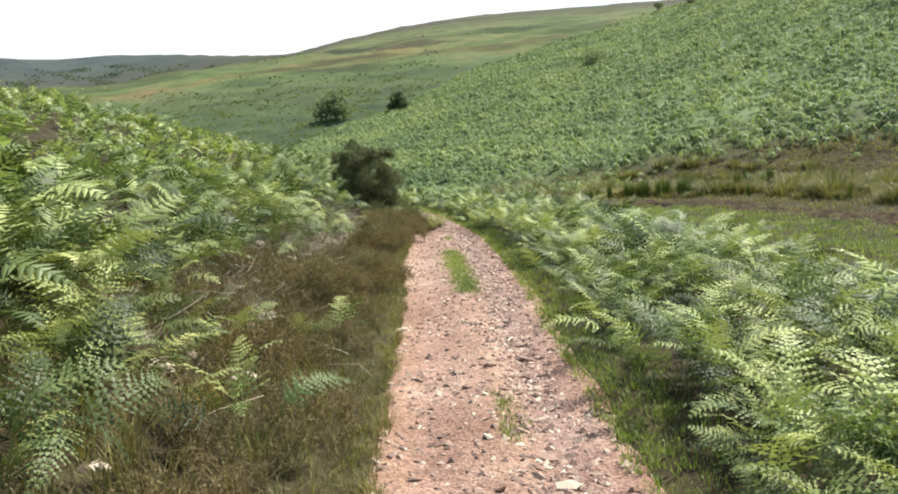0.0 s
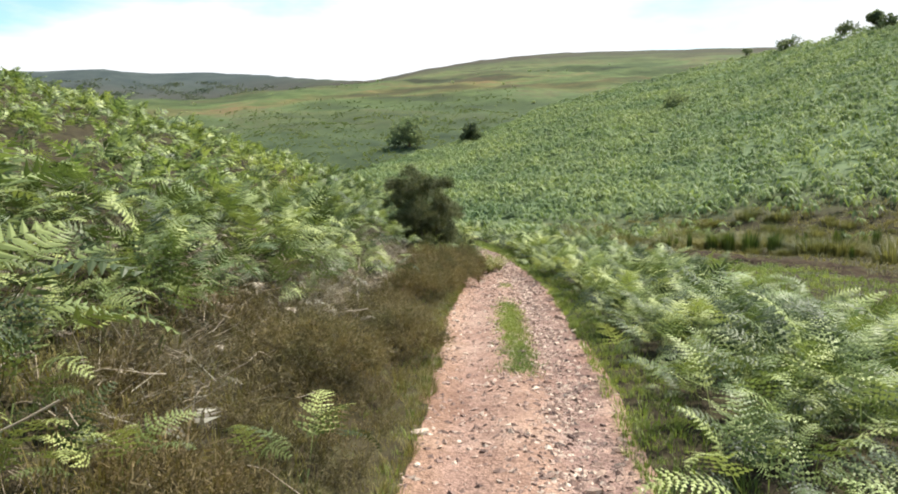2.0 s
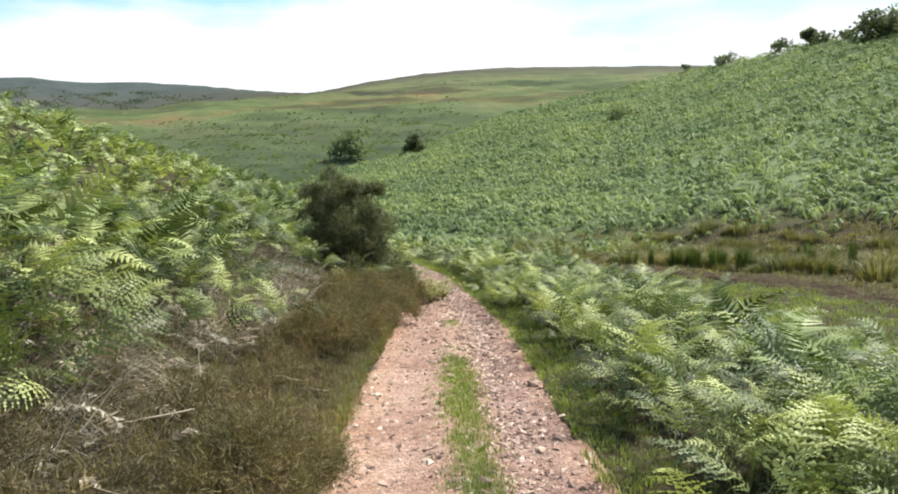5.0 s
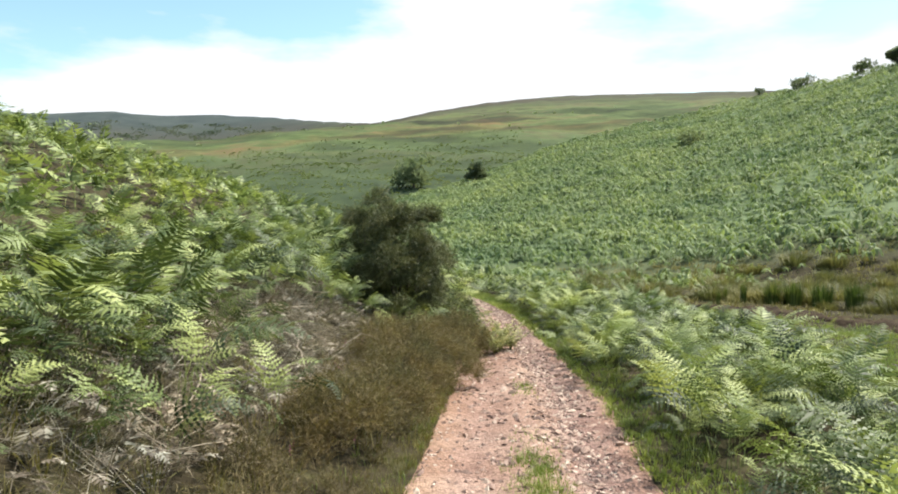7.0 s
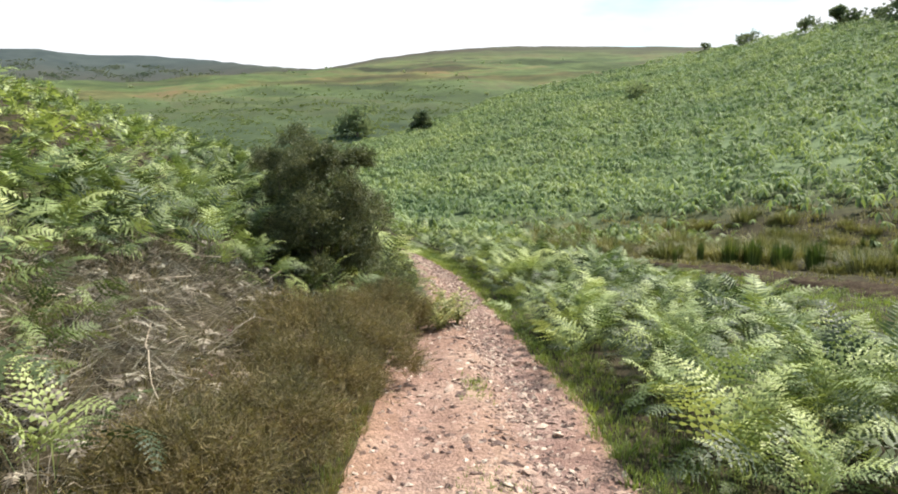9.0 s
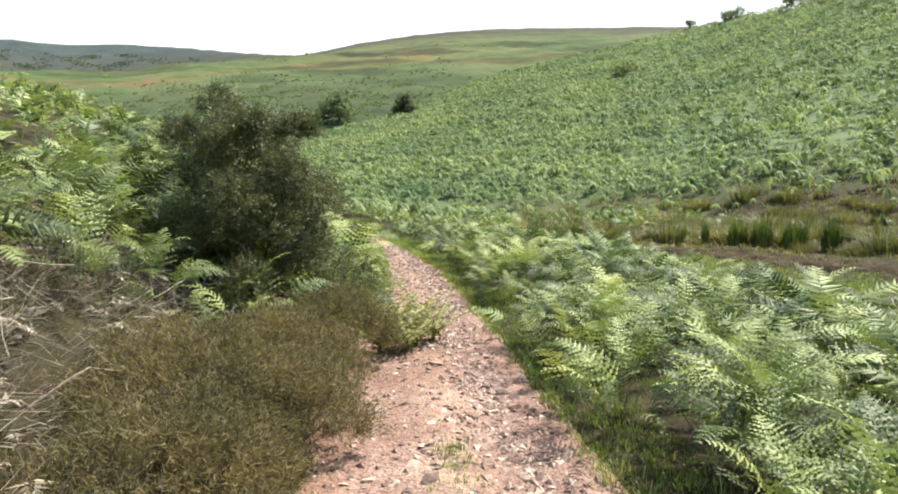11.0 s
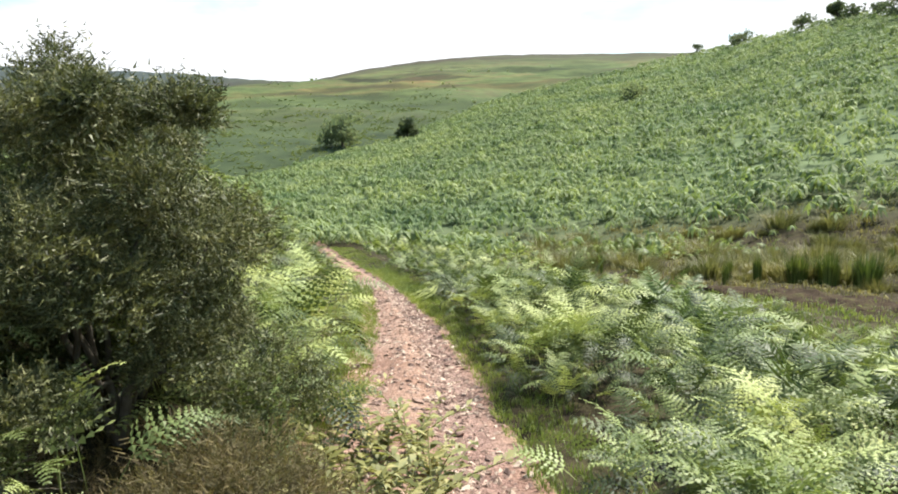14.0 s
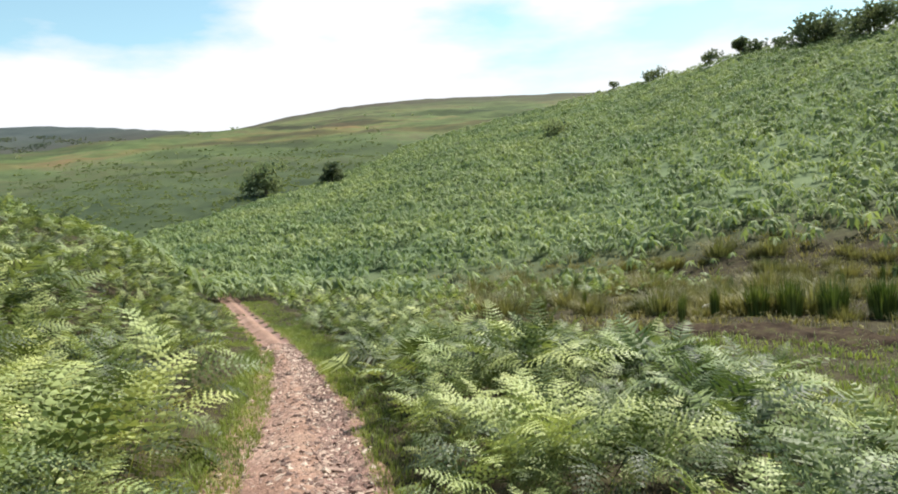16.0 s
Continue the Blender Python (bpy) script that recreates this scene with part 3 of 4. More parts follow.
def far_clump(seed, count=7):
    """A distant bracken clump: broad bent fronds that overlap into a low ragged mound."""
    r = np.random.default_rng(seed)
    v, f = [], []
    top = np.array((0, 0, 0.8))
    for i in range(count):
        a = i * 6.283 / count + r.uniform(-0.35, 0.35)
        o, sd = np.array((math.cos(a), math.sin(a), 0)), np.array((-math.sin(a), math.cos(a), r.uniform(-0.35, 0.35)))
        h, ln, w = r.uniform(0.5, 0.8), r.uniform(0.35, 0.68), r.uniform(0.06, 0.12)
        k = len(v)
        v.extend((top, o * ln * 0.5 - sd * w + (0, 0, h), o * ln * 0.5 + sd * w + (0, 0, h), o * ln + (0, 0, h * r.uniform(0.2, 0.6))))
        f.extend(((k, k + 1, k + 2), (k + 1, k + 3, k + 2)))
    at_, where = np.unique(np.round(np.array(v), 5), axis=0, return_inverse=True)
    return at_, where.reshape(-1)[np.array(f)]


# ---- bracken far to near ----
def lush(p):
    """Taller and shorter stands, a metre or two across."""
    w = stream_side(p[:, 0], p[:, 1])
    verge = 0.16 * (w > 0) * (1 - smooth(1.2, 2.0, w))
    tall = 0.95 + verge + 0.62 * wave(p[:, 0], p[:, 1], 0.72, 21.0) + 0.16 * wave(p[:, 0], p[:, 1], 2.6, 23.0)
    return np.clip(tall, 0.45, 1.3) * (1 - 0.3 * smooth(25, 29, p[:, 1]))


def spread_mats(n, lo, hi, tilt=0.15):
    return turned(rng.uniform(0, 6.283, n), rng.normal(0, tilt, n), rng.uniform(lo, hi, n))


def hill_chance(x, y):
    dx, dy = x - OX, y - OY
    r, phi = np.hypot(dx, dy), np.degrees(np.arctan2(dx, dy))
    toe = line(phi, (-60, -14, 0, 10, 20, 30, 40, 60), (60, 52, 47, 45, 41, 39, 41, 38))
    inside = (smooth(toe - 1, toe + 4, r) * 0.75 + 0.25 * np.maximum(smooth(toe - 7, toe, r) * (wave(x, y, 2.2, 27.0) > 0.1), smooth(toe - 12, toe - 5, r) * (phi < 14))) * (phi > -24) * (phi < 46) * (1 - smooth(205, 215, r))
    inside = np.where((phi < 3) & (y > 44), (1 - smooth(205, 215, r)), inside)
    top_r = line(phi, (-60, -14.7, -9.6, -3.9, 1.6, 6.1, 14.6, 18.6, 26, 37, 60), (80, 105, 120, 140, 150, 156, 172, 183, 150, 118, 95))
    inside = inside * (r < top_r + 2)
    return inside * (0.9 + 0.2 * wave(x, y, 5, 14.0)) * np.where(wave(x, y, 1.9, 29.0) < -0.45, 0.15, 1.0) * np.clip(110 / (r + 1), 0.35, 1) * (phi > -32)


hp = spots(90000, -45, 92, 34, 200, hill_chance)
stuff("hillside_bracken", [far_clump(60 + i) for i in range(6)], hp, spread_mats(len(hp), 0.5, 1.0) * (0.95 + 0.42 * wave(hp[:, 0], hp[:, 1], 1.7, 24.0) + 0.22 * wave(hp[:, 0], hp[:, 1], 4.6, 33.0))[:, None, None], BRACKEN_FAR_HAZE,
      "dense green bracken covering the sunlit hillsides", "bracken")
CLUMP_MID = [clump_shape(FROND_MID, 6, 70 + i) for i in range(5)]
mp = spots(5400, -28, 12, 0, 48, lambda x, y: fern_chance(x, y) * ((bank_side(x, y) > 3.4) | (y > 24.5)) * ((y < 24.5) | (y > 35.5) | (x < -6.5) | (x > 4.5)) * np.clip(1.2 - np.maximum(bank_side(x, y), 0) / 45, 0.3, 1))
stuff("bracken_bank", CLUMP_MID, mp, spread_mats(len(mp), 0.75, 1.15) * lush(mp)[:, None, None], BRACKEN,
      "thick waist-high green bracken on the bank and verge", "bracken")
np_ = spots(5000, -6, 6, 0, 24.5, lambda x, y: fern_chance(x, y) * (bank_side(x, y) < 3.7))
near_d = np.minimum(np.abs(bank_side(np_[:, 0], np_[:, 1])), np.abs(stream_side(np_[:, 0], np_[:, 1])))
order = np.argsort(near_d)
lone = np.array([(x, y, float(land(x, y))) for x, y in ((1.25, 8.9), (1.55, 8.6), (1.75, 9.1), (1.4, 9.4), (2.0, 9.5), (1.3, 9.9), (1.7, 9.9), (2.1, 8.9), (1.3, 5.6), (-2.2, 18.35), (-1.9, 18.55), (-2.55, 17.9), (-2.05, 17.85), (-2.85, 17.6), (-2.2, 11.9), (-2.75, 12.3), (-2.0, 12.9), (-1.75, 5.0), (-1.15, 5.8), (-2.2, 3.9), (-2.45, 4.8), (-2.6, 6.0), (-1.2, 3.6), (-2.6, 3.3), (-3.0, 3.8), (-2.2, 3.1), (-2.9, 4.5), (-3.4, 4.2), (-2.75, 18.15), (-2.3, 18.55), (-1.45, 19.35), (-1.4, 19.8), (-2.95, 18.4), (-3.2, 17.8), (-3.0, 17.4), (-3.4, 18.4), (-3.25, 19.0), (-2.85, 18.75), (-3.6, 17.2), (-3.7, 18.9), (-3.9, 18.0), (-3.5, 19.5), (-1.6, 20.4), (-1.65, 21.0), (-1.7, 21.7), (-1.8, 22.4), (-1.9, 23.1), (-2.0, 23.9), (-1.85, 21.3), (-1.45, 20.1), (-1.55, 20.6), (-1.62, 21.3), (-1.75, 22.0), (-1.75, 19.75), (-1.85, 20.2), (-1.7, 20.7), (-1.95, 20.9), (-2.1, 21.4), (-1.65, 19.45), (-2.25, 21.9))])
own, rest, deep = np.concatenate([lone, np_[order[:230]]]), np_[order[230:520]], np_[order[520:]]
CLUMP_HI = [clump_shape(FROND_HI, 7, 80 + i) for i in range(5)]
CLUMP_MED = [clump_shape(FROND_MED, 7, 90 + i) for i in range(6)]
stuff("bracken_stand", CLUMP_HI, rest, spread_mats(len(rest), 0.66, 1.05) * lush(rest)[:, None, None], BRACKEN_NEAR,
      "tall feathery green bracken crowding beside the path", "bracken")
ahead = spots(2300, -6.5, 4.5, 24.5, 36, fern_chance)
deep = np.concatenate([deep, ahead])
stuff("bracken_thicket", CLUMP_MED, deep, spread_mats(len(deep), 0.66, 1.05) * lush(deep)[:, None, None], BRACKEN_NEAR,
      "deep green bracken thicket behind the path edge", "bracken")

# single bracken plants along the path edges
FROND_MESH = [make_mesh("frond", v, f, [BRACKEN_NEAR], flat=True) for v, f in FROND_HI]


def bracken_plant(seed, count):
    r = np.random.default_rng(seed)
    root = new("bracken_plant")
    tagged(root, "green bracken plant with arching feathery fronds at the path edge", "fern", "bracken along the path")
    for i in range(count):
        ob = new("frond", FROND_MESH[(seed + i) % 5])
        ob.parent = root
        s = r.uniform(0.62, 1.0)
        ob.matrix_basis = pose(r.normal(0, 0.06), r.normal(0, 0.06), 0, -r.uniform(-8, 36), r.normal(0, 18), i * 360 / count + r.uniform(-30, 30)) @ Matrix.Scale(s, 4)
    return root


plants = [bracken_plant(100 + i, 8) for i in range(6)]
for i, p in enumerate(own):
    m = pose(p[0], p[1], p[2] - 0.02, rng.normal(0, 4), rng.normal(0, 4), rng.uniform(0, 360)) @ Matrix.Scale(rng.uniform(0.62, 0.98) * (1.25 if i < 9 else 1.12 + 0.4 * float(wave(p[0], p[1], 0.72, 21.0)) if p[0] > 0.3 else 1.35 if p[0] < -2.5 and p[1] > 16.5 else 1.55 if p[1] > 19.6 and p[0] < -1.3 else 1.15 if i < 28 else 1.0), 4)
    if i < 6:
        plants[i].matrix_basis = m
    else:
        q = copy_thing(plants[i % 6], m)

# ---- path stones ----


def stone_mesh(seed, fine=1):
    bm = bmesh.new()
    bmesh.ops.create_icosphere(bm, subdivisions=fine, radius=1.0)
    r = np.random.default_rng(seed)
    sx, sy, sz = r.uniform(0.8, 1.2), r.uniform(0.5, 0.85), r.uniform(0.3, 0.5)
    cuts = [(Vector(r.normal(0, 1, 3)).normalized(), r.uniform(0.5, 0.8)) for _ in range(6)]
    for v in bm.verts:
        for n, d in cuts:
            over = v.co.dot(n) - d
            if over > 0:
                v.co -= n * over
        v.co = Vector((v.co.x * sx, v.co.y * sy, v.co.z * sz))
    me = bpy.data.meshes.new("stone")
    bm.to_mesh(me)
    bm.free()
    me.materials.append(STONE)
    return me


def mesh_arrays(me):
    v = np.empty(len(me.vertices) * 3)
    me.vertices.foreach_get("co", v)
    return v.reshape(-1, 3), np.array([list(p.vertices) for p in me.polygons])


def track_places(n, y0, y1):
    """Places on the path, thicker along the rutted stream-side track and the margins."""
    y = rng.uniform(y0, y1, n)
    u = np.where(rng.uniform(0, 1, n) < 0.5, rng.normal(0.42, 0.17, n), rng.uniform(-0.97, 0.97, n))
    u = np.clip(u, -0.98, 0.98)
    x = path_mid(y) + u * path_half(y)
    return np.stack([x, y, land(x, y) + 0.01 - 0.05 * np.abs(u) ** 8], -1)


STONES = [stone_mesh(200 + i) for i in range(9)]
for i, p in enumerate(track_places(290, 2.6, 24)):
    s = rng.uniform(0.026, 0.045) if rng.uniform() < 0.72 else rng.uniform(0.045, 0.085)
    ob = new("stone", STONES[i % 9])
    ob.parent = path
    ob.matrix_basis = pose(p[0], p[1], p[2] + s * 0.12, rng.normal(0, 12), rng.normal(0, 12), rng.uniform(0, 360)) @ Matrix.Scale(s, 4)
PEBBLES = []
for i in range(10):
    r = np.random.default_rng(300 + i)
    v = np.array([(1, 0, 0), (0, 1, 0), (-1, 0, 0), (0, -1, 0), (0, 0, 1), (0, 0, -1)], float) + r.normal(0, 0.22, (6, 3))
    v = v * (1.0, r.uniform(0.55, 0.9), r.uniform(0.4, 0.7))
    PEBBLES.append((v, np.array([(0, 1, 4), (1, 2, 4), (2, 3, 4), (3, 0, 4), (1, 0, 5), (2, 1, 5), (3, 2, 5), (0, 3, 5)])))
pp = track_places(24000, 2.2, 31)
pm = turned(rng.uniform(0, 6.283, len(pp)), rng.normal(0, 0.3, len(pp)), 0.009 + 0.036 * rng.uniform(0, 1, len(pp)) ** 1.9)
pebbles = stuff("gravel", PEBBLES, pp, pm, STONE, "loose pinkish gravel and grit strewn over the path", "gravel")
pebbles.data.polygons.foreach_set("use_smooth", np.zeros(len(pebbles.data.polygons), dtype=bool))

# ---- grass, heather and litter ----
TURF = [blade_tuft(9, 400 + i, 1.0, 0.8, 0.045, 0.5, 0.6) for i in range(5)]


def fringe(n, side, lo, hi, y0=-1, y1=34):
    """Places within lo to hi metres outside the path's edge, thinning outwards."""
    y = rng.uniform(y0, y1, n)
    d = lo + (hi - lo) * rng.uniform(0, 1, n) ** 1.4 + 0.05 * wave(y, y, 0.5, 26.0)
    x = path_mid(y) + side * (path_half(y) + d)
    return np.stack([x, y, land(x, y)], -1)


gp = np.concatenate([fringe(4600, 1, -0.10, 0.5), fringe(1000, -1, -0.08, 0.4), fringe(2200, -1, -0.30, 0.25, 19.4, 30), fringe(1500, -1, -0.1, 0.8, 26, 44), fringe(1700, 1, -0.1, 0.8, 26, 44)])
stuff("verge_grass", TURF, gp, spread_mats(len(gp), 0.04, 0.11), GRASS, "short green turf fringing the path", "grass")


def crown_chance(x, y):
    """Grass left standing between the two worn tracks."""
    u = (x - path_mid(y)) / path_half(y)
    strip = np.exp(-((u - 0.06) / 0.14) ** 2)
    along = smooth(8.6, 9.3, y) * (1 - smooth(12.6, 13.9, y)) + 0.5 * smooth(3.9, 4.1, y) * (1 - smooth(4.6, 5.0, y)) * (u > 0.05) \
        + 0.35 * smooth(12.0, 12.3, y) * (1 - smooth(13.2, 14.6, y)) + 0.2 * smooth(15.6, 15.9, y) * (1 - smooth(16.3, 16.7, y))
    return strip * along


cp = spots(34000, -0.6, 0.7, 3, 18, crown_chance)
stuff("track_grass", TURF, cp, spread_mats(len(cp), 0.035, 0.085), GRASS, "thin strip of grass growing along the middle of the path", "grass")
STRAWS = [blade_tuft(12, 420 + i, 1.0, 0.9, 0.014, 0.6, 0.25, 2) for i in range(5)]
sp = spots(9500, -6, -0.4, 0, 26, lambda x, y: smooth(0.05, 0.3, bank_side(x, y)) * (1 - smooth(1.8, 3.0, bank_side(x, y)) * smooth(5, 8, y)) * (1 - 0.8 * smooth(14, 15, y) * smooth(0.7, 1.2, bank_side(x, y))) * (0.45 + 0.4 * wave(x, y, 1.3, 15.0) + 0.5 * (1 - smooth(5, 7, y))) * (1 - 0.55 * smooth(5.5, 6.5, y) * (1 - smooth(1.3, 1.7, bank_side(x, y)))))
ep = fringe(1500, -1, -0.10, 0.22, 0, 20)
sp = np.concatenate([sp, ep])
stuff("dry_grass", STRAWS, sp, spread_mats(len(sp), 0.14, 0.34) * np.where(np.arange(len(sp)) < len(sp) - len(ep), 1.0, 0.5)[:, None, None], STRAW, "olive and straw-coloured grass among the heather", "grass")


def heather_chance(x, y):
    u = bank_side(x, y)
    outer = line(y, (0, 4.5, 6, 9, 11, 13.7, 14.8, 17, 19, 22), (0.6, 0.8, 1.7, 1.3, 0.6, 0.6, 0.9, 0.9, 0.8, 0.15)) + 0.3 * wave(x, y, 1.0, 16.0)
    return smooth(0.04, 0.25, u) * (1 - smooth(outer - 0.15, outer + 0.35, u)) * (0.9 + 0.35 * wave(x, y, 0.7, 17.0))


HEATH = [sprig_shape(440 + i, 8, 11, 0.16, 0.010, 0.5) for i in range(6)]
hh = spots(14000, -4.5, -0.5, -1, 24, heather_chance)
hs = rng.uniform(0.16, 0.40, len(hh)) * (1 - 0.4 * smooth(14.5, 15.5, hh[:, 1])) * (0.9 + 0.45 * wave(hh[:, 0], hh[:, 1], 0.45, 31.0)) * (0.65 + 0.35 * smooth(0.1, 0.8, bank_side(hh[:, 0], hh[:, 1])))
stuff("heather", HEATH, hh, turned(rng.uniform(0, 6.283, len(hh)), rng.normal(0, 0.2, len(hh)), hs), HEATHER,
      "low brown wiry heather on the bank beside the path", "heather")
hb = spots(500, -3, -0.8, 12, 17, lambda x, y: heather_chance(x, y) * 0.12)
stuff("heather_flowers", [sprig_shape(460 + i, 3, 4, 0.08, 0.03, 0.5) for i in range(3)], hb + (0, 0, 0.16), spread_mats(len(hb), 0.10, 0.16), HEATHER_BLOOM,
      "few small purple heather flowers", "flowers")


def tube(points, radii, sides=5):
    """Verts and quads of a bent tapering tube."""
    pts = [Vector(p) for p in points]
    v, f = [], []
    for i, (p, rad) in enumerate(zip(pts, radii)):
        d = (pts[min(i + 1, len(pts) - 1)] - pts[max(i - 1, 0)]).normalized()
        a = d.cross(Vector((0.31, 0.2, 0.93))).normalized()
        b = d.cross(a)
        for k in range(sides):
            t = 6.28319 * k / sides
            v.append(tuple(p + (a * math.cos(t) + b * math.sin(t)) * rad))
        if i:
            for k in range(sides):
                o, q = (i - 1) * sides, (k + 1) % sides
                f.append((o + k, o + q, o + sides + q, o + sides + k))
    return np.array(v), np.array(f)


def heather_bush(x, y, radius, height, seed):
    """A round cushion of heather: wiry stems under a dome of shoots."""
    r = np.random.default_rng(seed)
    root = new("heather_bush")
    root.location = (x, y, float(land(x, y)))
    tagged(root, "rounded cushion of brown-green heather beside the path", "heather", "heather cushions")
    for k in range(6):
        a = k * 1.05 + r.uniform(-0.3, 0.3)
        tip = np.array((math.cos(a) * radius * 0.75, math.sin(a) * radius * 0.75, height * 0.5))
        v, f = tube([tip * 0, tip * (0.5, 0.5, 0.35) + r.normal(0, 0.02, 3), tip], (0.008, 0.006, 0.003), 5)
        ob = new("stem", make_mesh("stem", v, f, [BARK]))
        ob.parent = root
    n = int(420 * radius)
    a, q = r.uniform(0, 6.283, n), np.sqrt(r.uniform(0, 1, n))
    p = np.stack([np.cos(a) * q * radius, np.sin(a) * q * radius, height * 0.74 * np.sqrt(np.clip(1 - q * q, 0.02, 1)) * r.uniform(0.45, 1.0, n)], -1)
    v, f = strew(HEATH, p, turned(a - 1.5708, -q * 0.8 + r.normal(0, 0.15, n), r.uniform(0.2, 0.31, n)))
    ob = new("crown", make_mesh("crown", v, f, [HEATHER_BUSH]))
    ob.parent = root
    return root


for i, (x, y, q, h) in enumerate(((-1.5, 17.3, 0.56, 0.80), (-1.3, 18.55, 0.46, 0.80), (-1.75, 16.2, 0.55, 0.74), (-1.5, 15.3, 0.5, 0.62), (-1.2, 16.4, 0.4, 0.55), (-1.5, 14.3, 0.42, 0.5), (-1.65, 13.4, 0.4, 0.45), (-1.25, 9.5, 0.4, 0.5), (-1.6, 7.6, 0.45, 0.5))):
    heather_bush(x, y, q, h, 470 + i)


def litter_chance(x, y):
    u = bank_side(x, y)
    return smooth(0.7, 1.2, u) * (1 - smooth(2.4, 3.4, u)) * (0.5 + 0.6 * wave(x, y, 1.2, 18.0)) * line(y, (0, 6, 9, 12, 14, 19, 20), (0.35, 0.4, 1.7, 2.2, 2.2, 2.2, 0.2))


lp = spots(3000, -5, -1, 0, 20, litter_chance)
stuff("dead_bracken", [frond_shape(8, 0, 480 + i, 1.2, 0.3) for i in range(4)], lp + (0, 0, 0.05),
      turned(rng.uniform(0, 6.283, len(lp)), -rng.uniform(0.5, 1.3, len(lp)), rng.uniform(0.18, 0.40, len(lp))), DEAD,
      "grey-brown dead bracken litter heaped under the ferns", "dead bracken")


tw = spots(8500, -5, -1, 4, 19, litter_chance)
stuff("litter_twigs", [blade_tuft(9, 490 + i, 1.0, 0.6, 0.006, 0.2, 0.3, 3) for i in range(4)], tw + (0, 0, 0.07),
      turned(rng.uniform(0, 6.283, len(tw)), rng.uniform(0.9, 1.6, len(tw)), rng.uniform(0.2, 0.45, len(tw))), DEAD,
      "tangled pale dead fern stems on the bank", "dead bracken")


def stalk_material():
    k = Nodes("dry_stalk")
    n = k.noise(30, 4)
    return k.done(k.ramp(n, (0.3, (0.26, 0.20, 0.14)), (0.7, (0.52, 0.44, 0.34))), 0.7, 0.25)


STALK = stalk_material()
STALKS = []
for i in range(4):
    r = np.random.default_rng(500 + i)
    pts = [(t - 0.5, 0.10 * math.sin(t * 3.1 + i) * r.uniform(0.4, 1.2), 0.07 * math.sin(t * 2.4 + i * 2) + 0.10 * t * r.uniform(-1, 1)) for t in np.linspace(0, 1, 7)]
    v, f = tube(pts, np.linspace(0.007, 0.0035, 7))
    STALKS.append(make_mesh("dead_bracken_stalk", v, f, [STALK]))
for i in range(90):
    y = rng.uniform(3.5, 14.5) if i < 52 else rng.uniform(14.5, 19.2)
    x = path_mid(y) - path_half(y) - rng.uniform(0.3, 2.1)
    ob = new("dead_bracken_stalk", STALKS[i % 4])
    s = rng.uniform(0.35, 0.85)
    ob.matrix_basis = pose(x, y, float(land(x, y)) + rng.uniform(0.06, 0.20), rng.normal(0, 8), rng.normal(0, 14), rng.uniform(0, 360)) @ Matrix.Diagonal((s, s, s, 1))
    tagged(ob, "pale dry bracken stalk fallen across the heather", "dead stalk", "fallen bracken stalks")

# ---- gorse beside the path ----


def gorse_bush(x, y, radius, height, seed, sprigs):
    r = np.random.default_rng(seed)
    z = float(land(x, y))
    root = new("gorse_bush")
    root.location = (x, y, z)
    tagged(root, "dark green spiny gorse bush leaning over the path", "bush")
    for i in range(9):
        a, e = i * 0.7 + r.uniform(-0.3, 0.3), r.uniform(0.35, 1.0)
        tip = np.array((math.cos(a) * radius * (1.05 - e * 0.6), math.sin(a) * radius * (1.05 - e * 0.6), height * (0.32 + 0.38 * e)))
        pts = [tip * t ** (0.8 if k < 2 else 1.2) + r.normal(0, 0.04, 3) * (0 < t < 1) for k, t in enumerate(np.linspace(0, 1, 6))]
        v, f = tube(pts, np.linspace(0.035, 0.008, 6))
        ob = new("branch", make_mesh("branch", v, f, [BARK]))
        ob.parent = root
    # shoots stand over an uneven dome of lobes
    lobes = [(np.zeros(3) + (0, 0, height * 0.42), radius * 0.5)]
    for k in range(24):
        a, e = k * 2.4, ((k + 0.5) / 24) ** 0.95
        q = radius * 0.9 * math.sqrt(1 - 0.9 * e ** 2.2) * r.uniform(0.6, 1.25)
        lobes.append((np.array((math.cos(a) * q, math.sin(a) * q, height * (0.12 + 0.76 * e) * r.uniform(0.8, 1.1))), radius * r.uniform(0.15, 0.36)))
    pl, yaw, tip, sz = [], [], [], []
    for k in range(sprigs):
        c, s = lobes[k % len(lobes)]
        d = r.normal(0, 1, 3)
        d[2] = abs(d[2]) * 1.1 - 0.3
        d /= np.linalg.norm(d)
        p = c + d * s * (r.uniform(0.35, 0.8) if k % 3 == 0 else r.uniform(0.85, 1.08))
        if p[2] < 0.05:
            continue
        pl.append(p)
        yaw.append(math.atan2(d[1], d[0]) - 1.5708 + r.normal(0, 0.3))
        tip.append(-math.acos(np.clip(d[2], -1, 1)) * 0.75 + r.normal(0, 0.2))
        sz.append(r.uniform(0.20, 0.28) if k % 13 == 0 and c[2] > height * 0.4 else r.uniform(0.09, 0.20))
    v, f = strew([sprig_shape(seed + i, 4, 10, 0.15, 0.026, 0.9) for i in range(5)], np.array(pl), turned(np.array(yaw), np.array(tip), np.array(sz)))
    ob = new("crown", make_mesh("crown", v, f, [GORSE]))
    ob.parent = root
    tagged(ob, "dense dark olive spiny shoots")
    return root


gorse_bush(-2.2, 19.5, 0.82, 2.04, 520, 5000)
gorse_bush(-2.8, 20.3, 0.80, 2.15, 540, 2800)

